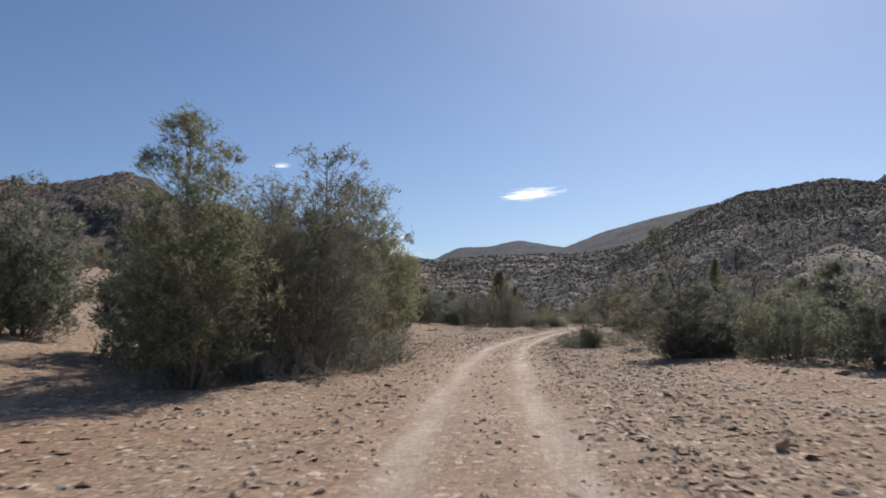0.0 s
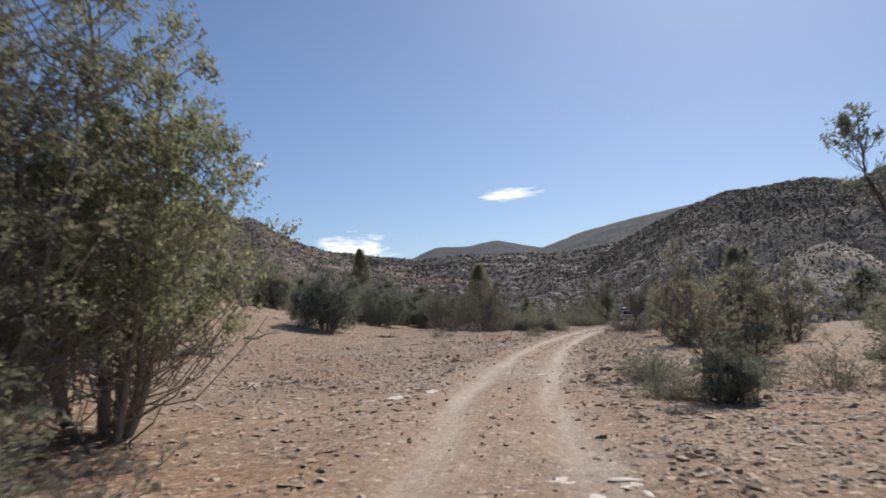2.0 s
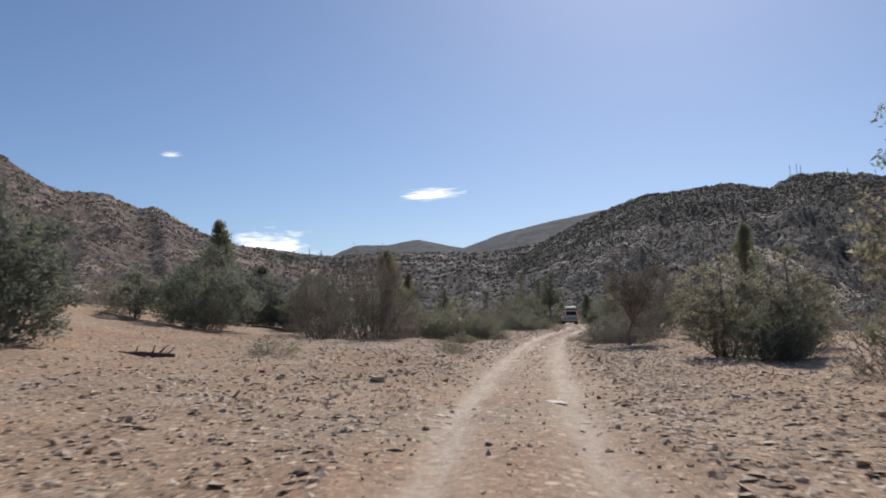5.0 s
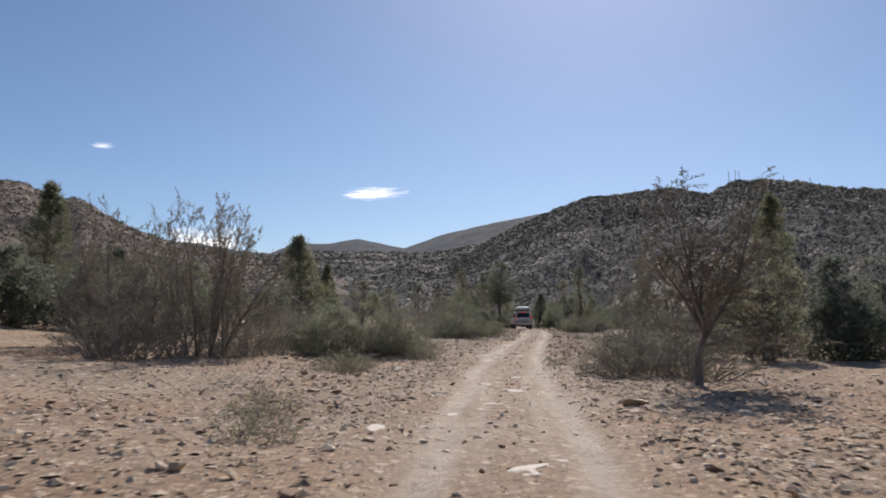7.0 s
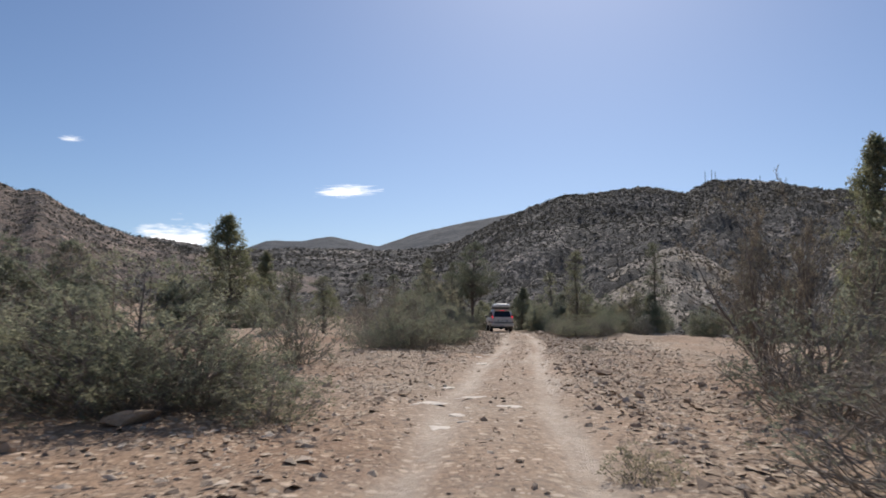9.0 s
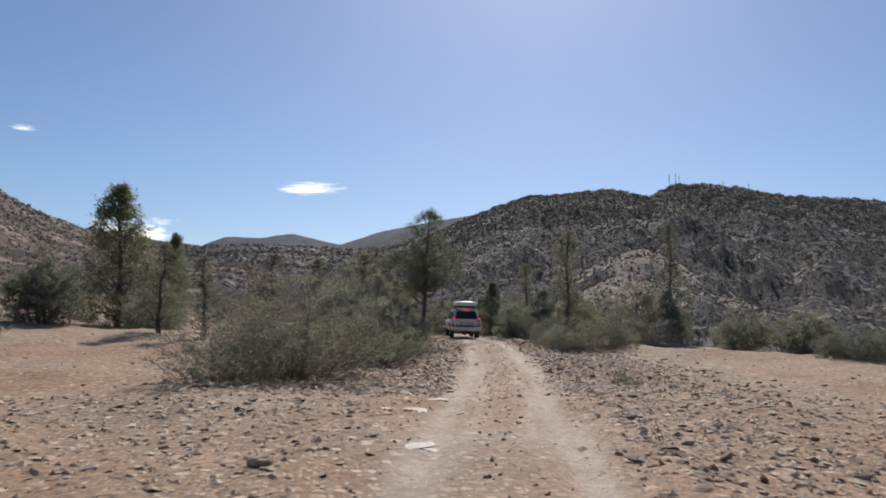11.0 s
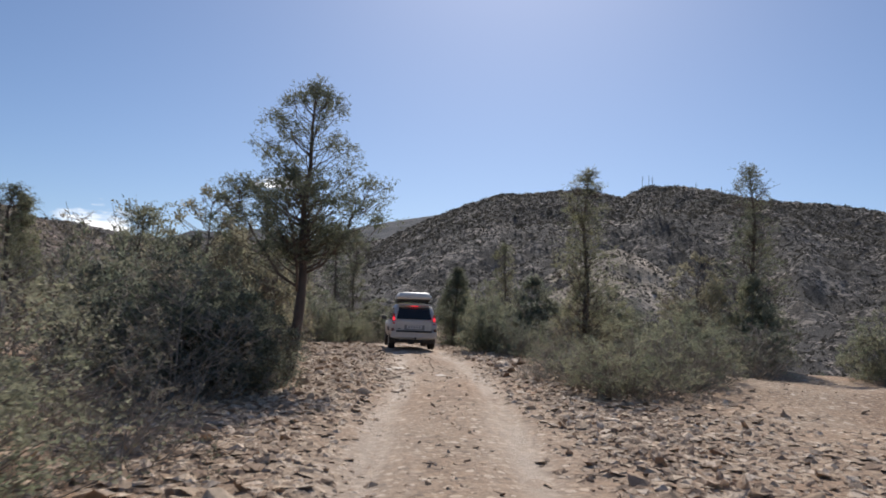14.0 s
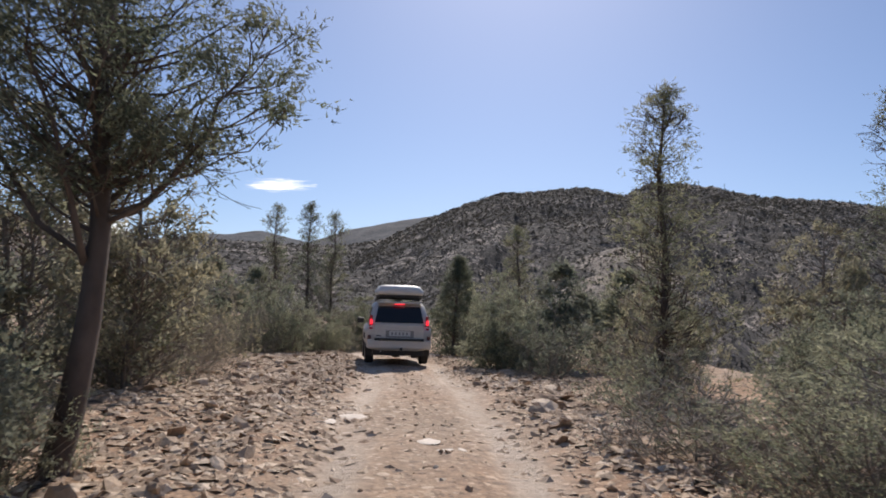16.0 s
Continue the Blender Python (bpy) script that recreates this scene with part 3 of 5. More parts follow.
CONE = Kind(pine(124, 5, 2.6, profile=SPIRE, bare=0.03, clumps=330, clump=0.28, fingers=9, blade=0.10, per=7, wide=0.2))
BROWN = Kind(branching("bare_tree", 131, 4.6, 14, 0.55, depth=4, r0=0.058, kids=(6, 8), angle=0.58, up=0.09, shrink=0.42, leaf_mat=LEAF_BROWN, leaf=0.038, leafy=0.46, first=(0.62, 0.95), feet=0.95, low=0.06, thin=0.0038, bark=GREY_BARK))
DEAD = Kind(branching("dead_tree", 132, 4.2, 8, 0.52, depth=4, r0=0.046, kids=(6, 8), angle=0.80, up=0.03, shrink=0.40, leaf_mat=LEAF_BROWN, leaf=0.034, leafy=0.35, low=0.06, bark=GREY_BARK, first=(0.42, 0.72), thin=0.004, fork=0.28))
TWISTED = Kind(crown_tree("twisted_tree", 137, 2.2, 1.8, lobes=[(-0.55, 0.0, 0.9, 2.2, 0.55, 1.0), (-0.05, 0.1, 1.1, 2.1, 0.55, 0.8), (-0.85, -0.1, 0.9, 1.6, 0.35, 0.4)], clumps=95, clump=0.17, fingers=7, blade=0.04, per=8, leaf_mat=LEAF_GREY, bark=GREY_BARK, dead=0.35, shown=1.0, trunk=0.034, twig_r=0.006))
LEAN = Kind(crown_tree("leaning_tree", 133, 6, 1.5, lobes=[(-2.0, 0.1, 3.6, 6.0, 0.75, 1.0), (-2.6, 0.1, 4.4, 5.7, 0.55, 0.6)], clumps=46, clump=0.20, fingers=6, blade=0.09, per=7, shown=1.0, trunk=0.024))
SCRUB_1 = Kind(scrub(141, 2, 2.6))
SCRUB_2 = Kind(scrub(142, 2, 2.6, LEAF, dead=0.1))
SCRUB_3 = Kind(scrub(143, 2, 2.6, LEAF_BROWN, dead=0.4, fingers=6))
BRUSH = Kind(branching("brush_pile", 144, 1.5, 11, 1.5, depth=4, r0=0.028, kids=(3, 5), angle=0.7, up=-0.02, shrink=0.55, leaf_mat=LEAF_GREY, leaf=0.05, leafy=0.10, first=(0.7, 1.1)))
TUFT = Kind(crown_tree("dwarf_shrub", 145, 0.6, 1.4, spires=8, spread=0.36, profile=DOME, clumps=110, clump=0.11, fingers=6, blade=0.035, per=5, leaf_mat=LEAF_GREY, bark=TWIG, trunk=0.016, twig_r=0.004, dead=0.25))
# lighter versions for the woodland farther off
FAR_OFF = dict(clumps=90, clump=0.42, fingers=8, blade=0.21, per=4, wide=0.26, shown=0.2, dead=0.05)
WOOD_1 = Kind(juniper(151, 4, 4, spires=5, **FAR_OFF))
WOOD_2 = Kind(juniper(152, 4, 3.4, spires=3, profile=SPIRE, **FAR_OFF))
WOOD_3 = Kind(scrub(153, 3, 3.6, LEAF_BROWN, **{**FAR_OFF, "blade": 0.16, "fingers": 6}))
WOOD_4 = Kind(pine(154, 5, 2.6, **{**FAR_OFF, "bare": 0.1, "profile": SPIRE, "blade": 0.2}))
WOOD_5 = Kind(scrub(155, 3, 3.6, LEAF_GREY, **{**FAR_OFF, "blade": 0.16}))

SPOTS = [
    # west side of the start
    (BIG_A, -8.2, 15.3, 6.3, 3.9, 20), (BIG_B, -7.1, 20.3, 6.3, 4.2, 80), (BIG_B, -7.5, 23.9, 5.7, 3.8, 310), (BIG_C, -7.75, 30.4, 7.2, 4.3, 200), (BIG_B, -8.0, 27.6, 6.6, 4.0, 170), (BIG_B, -9.2, 24.0, 5.9, 3.8, 250), (BIG_B, -8.0, 18.4, 5.3, 3.2, 130), (JUN_1, -12.6, 22.0, 5.0, 4.2, 0), (JUN_1, -9.7, 19.4, 5.4, 4.2, 300), (BIG_B, -8.1, 26.0, 6.5, 4.0, 30), (JUN_1, -11.0, 31.0, 5.0, 4.4, 215), 
    (JUN_1, -18.5, 23.1, 5.6, 4.4, 30), (JUN_3, -21.8, 26.5, 4.8, 4.2, 130), 
    (BRUSH, -6.6, 17.3, 1.5, 3.0, 0), (BRUSH, -6.4, 22.5, 1.5, 2.8, 70), (BRUSH, -5.6, 25.6, 1.3, 2.6, 140), (SCRUB_2, -5.6, 20.8, 1.5, 2.2, 50), (SCRUB_2, -6.2, 25.2, 1.8, 2.6, 190),
    # open slope on the west
    (JUN_1, -16.2, 70.0, 4.8, 4.8, 10), (JUN_3, -17.1, 91.5, 5.0, 5.6, 70), (JUN_2, -20.0, 138, 6.0, 6.2, 150), (JUN_3, -12.8, 104.0, 4.2, 5.4, 20), (JUN_1, -15.5, 118, 4.6, 5.6, 190),
    (JUN_2, -31, 86, 4.6, 4.2, 10), (JUN_3, -35.5, 75.5, 3.4, 4.2, 95), (JUN_1, -27.5, 90, 4.4, 4.8, 160), (JUN_3, -37, 90, 3.6, 4.6, 200), (SCRUB_3, -24, 95, 3.2, 4.4, 40), (SCRUB_1, -32, 95, 3.0, 4.0, 110),
    (JUN_1, -20.5, 100.0, 4.0, 4.6, 30), (JUN_2, -19.4, 104.2, 4.0, 4.4, 100), (JUN_1, -17.4, 107.8, 4.0, 4.4, 170), (JUN_2, -24.6, 110.5, 5.0, 4.8, 240), (JUN_1, -14.4, 107.0, 3.4, 4.2, 310),
    # two scrub bushes at the bare tree's foot are added to deepen its ground shadow
    (BROWN, -7.2, 92.2, 5.7, 5.6, 15), (BROWN, -10.8, 94.2, 5.3, 5.4, 140), (BRUSH, -7.6, 91.0, 1.6, 3.4, 30), (SCRUB_3, -6.2, 91.4, 1.8, 2.6, 200), (SCRUB_3, -8.6, 91.0, 2.6, 3.6, 15), (SCRUB_3, -5.8, 93.0, 2.2, 3.2, 75), (SCRUB_3, -9.8, 91.0, 2.4, 3.6, 60), (SCRUB_3, -5.0, 93.6, 2.0, 3.0, 100), (SCRUB_3, -11.5, 95.5, 3.0, 4.0, 10), (BRUSH, -4.0, 95.5, 1.2, 2.6, 0),
    (NEAR_BUSH, -1.9, 94.0, 2.5, 4.4, 40), (NEAR_BUSH, -0.9, 93.6, 1.6, 2.8, 160), (JUN_3, -3.4, 95.4, 1.9, 3.2, 10), (SCRUB_1, -0.4, 103.4, 2.6, 3.0, 20), (SCRUB_2, 0.3, 92.6, 1.0, 1.8, 10), (SCRUB_3, -6.0, 101.0, 3.0, 4.4, 210),
    (NEAR_BUSH, 3.4, 113.2, 2.3, 4.2, 60), (SCRUB_2, 1.8, 111.4, 1.5, 2.6, 200), (NEAR_BUSH, 5.2, 117.8, 1.9, 3.2, 120), (SCRUB_3, 2.4, 117.5, 2.8, 3.8, 320), (SCRUB_1, 4.6, 121.8, 2.4, 3.6, 15),
    (JUN_3, 5.6, 126.8, 2.7, 3.6, 90), (SCRUB_3, 6.2, 123.6, 2.0, 2.6, 5), (SCRUB_3, 1.6, 123.5, 3.0, 4.2, 45), (SCRUB_3, 3.4, 129.5, 3.2, 4.4, 75), (BRUSH, 6.3, 119.8, 1.2, 2.4, 10),
    (PINE_THIN, 1.2, 131.0, 3.9, 2.4, 0), (PINE_THIN2, -1.2, 128.0, 3.6, 2.4, 50), (PINE_THIN, 3.2, 135.0, 4.2, 2.4, 120), (PINE_THIN2, -3.6, 131.0, 4.1, 2.6, 210),
    (PINE_BIG, 7.65, 127.1, 5.92 * PINE_BIG.h / PINE_BIG.top, PINE_BIG.w, 0), (JUN_1, 6.2, 125.3, 2.0, 2.6, 140), (OPEN, 5.6, 131.8, 4.2, 2.9, 50), (SCRUB_1, 6.4, 134.6, 2.6, 2.8, 20), (SCRUB_3, 7.3, 137.2, 1.7, 2.2, 90), (OPEN, 6.8, 133.6, 4.2, 2.8, 140), (OPEN, 5.8, 139.4, 3.4, 3.0, 230), (SCRUB_1, 7.2, 142.4, 2.4, 2.6, 20), (JUN_3, 4.4, 129.0, 3.4, 3.4, 10), (JUN_3, 6.9, 125.6, 1.7, 2.2, 30), (NEAR_BUSH, 7.0, 126.8, 1.5, 1.9, 200), (PINE_THIN2, 8.0, 164.0, 8.0, 2.6, 15), (PINE_THIN, 9.7, 155.5, 7.0, 2.4, 95), (PINE_THIN2, 11.0, 157.5, 6.8, 2.2, 200), (JUN_2, 6.0, 151.0, 3.8, 3.8, 0),
    (SCRUB_3, 6.6, 139.5, 1.8, 2.8, 30), (JUN_3, 4.4, 142.5, 3.2, 4.2, 110), (PINE_THIN, 5.6, 136.5, 4.6, 2.4, 10), (SCRUB_3, 7.4, 147.0, 2.4, 3.2, 80), (JUN_3, 8.8, 149.0, 2.6, 3.0, 10), (SCRUB_1, 9.4, 152.0, 2.4, 2.6, 60), (JUN_3, 10.5, 152.0, 1.6, 2.4, 30), (SCRUB_1, 11.4, 154.0, 2.0, 2.6, 80), (JUN_1, 12.6, 157.0, 2.6, 3.2, 10), (JUN_2, 7.6, 155.0, 3.8, 3.2, 170), (SCRUB_1, 3.0, 139.0, 2.4, 3.4, 150),
    # east side
    (NEAR_BUSH, 0.65, 38.8, 0.85, 1.7, 50), (JUN_1, 1.4, 34.8, 1.25, 1.35, 90), (NEAR_BUSH, 0.5, 35.4, 0.6, 1.4, 140), (TWISTED, 1.40, 35.20, 2.3, TWISTED.w, 0), (SCRUB_2, 2.8, 38.2, 1.0, 1.5, 10), (SCRUB_1, 4.0, 37.0, 1.2, 1.6, 70), (LEAN, 6.9, 37.0, 5.9, LEAN.w, 0), (OPEN, 4.2, 26.6, 3.4, 3.2, 40), (JUN_3, 4.5, 26.9, 1.5, 2.8, 80), (JUN_1, 6.2, 37.6, 2.4, 2.6, 160),
    (JUN_3, 6.8, 23.9, 2.5, 2.9, 10), (JUN_1, 8.4, 21.4, 2.4, 2.6, 100), (JUN_1, 6.0, 28.0, 2.5, 2.8, 200), (OPEN, 7.6, 30.4, 3.1, 3.2, 20), (JUN_2, 5.4, 33.6, 2.6, 2.6, 290), (JUN_2, 9.5, 27.5, 3.2, 3.4, 20), (SCRUB_1, 5.4, 31.5, 1.6, 2.6, 45), (JUN_3, 7.6, 34.0, 2.4, 3.0, 5),
    (OPEN, 4.6, 45.5, 3.1, 2.9, 25), (OPEN, 5.0, 58.2, 5.1, 2.6, 0), (JUN_3, 5.5, 58.0, 1.6, 2.6, 40), (JUN_2, 7.9, 59.0, 4.8, 3.0, 120), (JUN_3, 8.2, 58.4, 1.6, 2.4, 20), (OPEN, 10.6, 60.0, 4.2, 3.2, 60), (OPEN, 7.0, 73.6, 3.6, 3.0, 75), (JUN_3, 7.8, 71.0, 2.0, 2.6, 15),
    (SCRUB_3, 7.6, 64.5, 2.6, 3.2, 80), (JUN_1, 10.5, 65.5, 3.4, 3.6, 10),
    (OPEN, 8.8, 72.6, 3.9, 2.9, 100), (SCRUB_3, 10.0, 75.5, 3.0, 3.2, 200), (JUN_3, 12.0, 79.0, 3.2, 3.4, 20),
    (DEAD, 5.7, 82.0, 4.6, 3.8, 30), (THICKET, 4.9, 84.9, 1.4, 2.4, 10), (BRUSH, 5.9, 85.4, 1.7, 3.4, 60), (THICKET, 6.4, 83.9, 1.6, 2.8, 120), (BRUSH, 7.2, 89.4, 1.9, 3.4, 200), (THICKET, 6.2, 87.8, 1.5, 2.6, 70),
    (OPEN, 12.0, 91.5, 4.2, 3.4, 25), (JUN_1, 14.6, 97.8, 4.4, 4.0, 75), (JUN_2, 15.2, 92.4, 3.8, 3.4, 45), (JUN_1, 18.2, 94.0, 3.8, 4.0, 115), (JUN_3, 17.2, 90.0, 2.4, 3.4, 185), (CONE, 22.0, 110.0, 9.0, 3.6, 70), (BROWN, 10.8, 97.4, 4.3, 4.8, 110), (THICKET, 8.2, 92.4, 2.2, 2.8, 300), (BRUSH, 9.0, 94.6, 1.7, 3.0, 20), (THICKET, 9.6, 92.0, 2.4, 2.6, 50),
    (NEAR_BUSH, 13.9, 125.6, 1.35, 2.8, 40), (THICKET, 15.6, 126.9, 1.5, 2.6, 90), (THICKET, 13.4, 127.4, 1.1, 2.0, 190), (NEAR_BUSH, 16.6, 128.4, 1.5, 2.6, 100), (SCRUB_1, 16.4, 133.6, 3.0, 2.2, 10),
    (PINE_THIN, 16.0, 133.4, 6.0, 2.6, 40), (PINE_THIN2, 22.3, 134.2, 6.7, 2.4, 100), (OPEN, 20.6, 134.6, 3.6, 2.4, 10), (JUN_3, 17.8, 130.6, 1.9, 2.6, 60), (JUN_2, 21.6, 133.2, 2.8, 2.4, 15), (JUN_3, 24.6, 131.0, 2.2, 3.0, 75), (JUN_1, 26.6, 129.0, 2.4, 3.0, 165), (JUN_1, 15.2, 140.6, 2.2, 2.6, 255), (JUN_2, 17.4, 142.2, 3.2, 3.0, 345), (JUN_3, 23.0, 136.4, 2.0, 3.0, 20), (THICKET, 19.6, 130.4, 1.9, 2.8, 180), (SCRUB_2, 14.6, 131.0, 1.4, 2.0, 0),
    (JUN_3, 24.6, 123.0, 1.5, 3.0, 20), (JUN_2, 27.4, 124.0, 1.9, 3.4, 220), (JUN_1, 31.0, 126.0, 2.2, 4.0, 310), (SCRUB_2, 15.8, 138.5, 2.0, 2.4, 5), (SCRUB_3, 17.5, 137.0, 2.2, 2.6, 70),
    (JUN_3, 17.0, 148.0, 3.4, 3.0, 100), (CONE, 15.8, 150.5, 4.2, 2.4, 10), (PINE_THIN2, 19.0, 152.0, 5.8, 2.2, 60), (JUN_2, 20.0, 143.0, 3.2, 3.4, 90), (JUN_1, 23.0, 147.0, 3.4, 3.6, 40), (JUN_3, 17.6, 156.5, 3.2, 3.2, 70),
    # tall trees farther off
    (CONE, -27.1, 124.0, 10.6, 4.6, 0), (CONE, -12.0, 155.5, 11.0, 6.6, 200), (CONE, -9.8, 163.0, 8.2, 3.6, 90), (JUN_2, -24.0, 129.5, 6.2, 6.0, 10), (JUN_1, -14.2, 147.0, 5.0, 4.8, 10), (JUN_3, -8.0, 150.0, 3.6, 5.0, 10),
    (TUFT, -8.9, 75.0, 0.75, 2.3, 0), (TUFT, -2.3, 76.0, 0.6, 1.2, 60), (TUFT, -2.0, 86.6, 0.65, 1.7, 130), (TUFT, -1.8, 86.8, 0.6, 1.5, 20), (TUFT, -2.5, 78.5, 0.5, 1.2, 20), (TUFT, 4.2, 89.0, 0.4, 0.9, 10), (TUFT, 10.9, 113.0, 0.45, 0.8, 50),
]
LABELS = {
    BIG_A: ("tall feathery green conifer beside the dirt road", "tree"), BIG_B: ("large dark juniper with tangled dry lower branches", "tree"), BIG_C: ("large dark juniper with tangled dry lower branches", "tree"),
    JUN_1: (JUN_LABEL, "juniper"), JUN_2: (JUN_LABEL, "juniper"), OPEN: ("upright grey-green juniper with open dry branches", "juniper"), THICKET: ("sparse bush of grey branches with few green leaves", "bush"), NEAR_BUSH: ("low spreading grey-green juniper bush on stony ground", "juniper"), JUN_3: ("low spreading dark green juniper bush on stony ground", "juniper"),
    PINE_BIG: ("tall open-crowned pine with a bare dark trunk", "pine tree"), PINE_THIN: ("slender sparse pine with a thin dark trunk", "pine tree"), PINE_THIN2: ("slender sparse pine with a thin dark trunk", "pine tree"),
    CONE: ("narrow dark green conifer among the scrub", "conifer"), BROWN: ("many-stemmed leafless tree with brown upright twigs", "bare tree"), DEAD: ("dead tree with a dark trunk and brown twigs", "dead tree"), TWISTED: ("sparse twisted dry tree beside the dirt road", "tree"),
    LEAN: ("thin leaning tree with leaves only at its top", "tree"), SCRUB_1: ("grey-green scrub bush on stony ground", "bush"), SCRUB_2: ("green leafy bush beside the dirt road", "bush"),
    SCRUB_3: ("dry brown scrub bush on stony ground", "bush"), BRUSH: ("tangle of grey dead branches on the ground", "brush pile"), WOOD_1: (JUN_LABEL, "juniper"), WOOD_2: (JUN_LABEL, "juniper"), WOOD_3: ("dry brown scrub bush on stony ground", "bush"), WOOD_4: ("narrow dark green conifer among the scrub", "conifer"), WOOD_5: ("grey-green scrub bush on stony ground", "bush"),
    TUFT: ("low rounded grey dwarf shrub on bare earth", "shrub"),
}
for kind, x, y, h, w, turn in SPOTS:
    kind.put(x, y, h, w, turn, *LABELS[kind])


def scatter_trees():
    """Scrub woodland that fills the valley floor behind and beside the track."""
    rng = np.random.default_rng(77)
    fill = [WOOD_1, WOOD_2, WOOD_3, WOOD_1, WOOD_5, WOOD_4, WOOD_2, WOOD_3]
    done = [(s[1], s[2]) for s in SPOTS]
    count = 0
    while count < 160:
        y = rng.uniform(60, 330)
        x = rng.uniform(-0.75, 0.75) * (y + 20)
        rx = float(road_x(y))
        clear = 13 if y < 150 else 7
        if y > 215:
            clear = 0
        if abs(x - rx) < clear or (y < 150 and -14 < x < rx and y > 60) or (y < 112 and rx < x < rx + 13):
            continue
        if min((x - a) ** 2 + (y - b) ** 2 for a, b in done) < 9:
            continue
        done.append((x, y))
        count += 1
        kind = fill[int(rng.integers(len(fill)))]
        h = rng.uniform(2.2, 4.4) * (1.25 if kind in (WOOD_4, WOOD_2) else 0.9)
        kind.put(x, y, h, h * rng.uniform(0.75, 1.25), rng.uniform(0, 360), *LABELS[kind], group="woodland on the valley floor")


scatter_trees()


# ---- stones ----
def rock_shapes(n, detail=1, flat=0.6, seed=3):
    out = []
    rng = np.random.default_rng(seed)
    for _ in range(n):
        bm = bmesh.new()
        bmesh.ops.create_icosphere(bm, subdivisions=detail, radius=1)
        v = np.array([p.co for p in bm.verts])
        f = np.array([[p.index for p in q.verts] for q in bm.faces])
        bm.free()
        for _ in range(9):
            d = unit(rng.normal(size=3))
            cut = rng.uniform(0.35, 0.75)
            over = np.maximum(v @ d - cut, 0)
            v = v - over[:, None] * d[None]
        v = v * (1 + rng.normal(size=(len(v), 1)) * 0.09) * np.array((rng.uniform(0.8, 1.3), rng.uniform(0.7, 1.0), flat * rng.uniform(0.7, 1.2)))
        out.append((v, f))
    return out


def chip_shapes(n, seed):
    """Small flat chips bedded in the earth."""
    rng = np.random.default_rng(seed)
    base = np.array([(1, 0, 0), (0, 1, 0), (-1, 0, 0), (0, -1, 0), (0.2, 0.1, 0.36)], float)
    f = np.array([(0, 1, 4), (1, 2, 4), (2, 3, 4), (3, 0, 4)])
    return [(base * rng.uniform(0.6, 1.3, (5, 3)) + rng.normal(size=(5, 3)) * (0.12, 0.12, 0.06), f) for _ in range(n)]


def scatter_mesh(shapes, xs, ys, zs, size, rng, tilt=0.3):
    V, F, n = [], [], 0
    for i in range(len(xs)):
        v, f = shapes[i % len(shapes)]
        e = Euler((rng.normal() * tilt, rng.normal() * tilt, rng.uniform(0, 6.28))).to_matrix()
        V.append(v @ np.array(e).T * size[i] + np.array((xs[i], ys[i], zs[i])))
        F.append(f + n)
        n += len(v)
    return np.concatenate(V), np.concatenate(F)


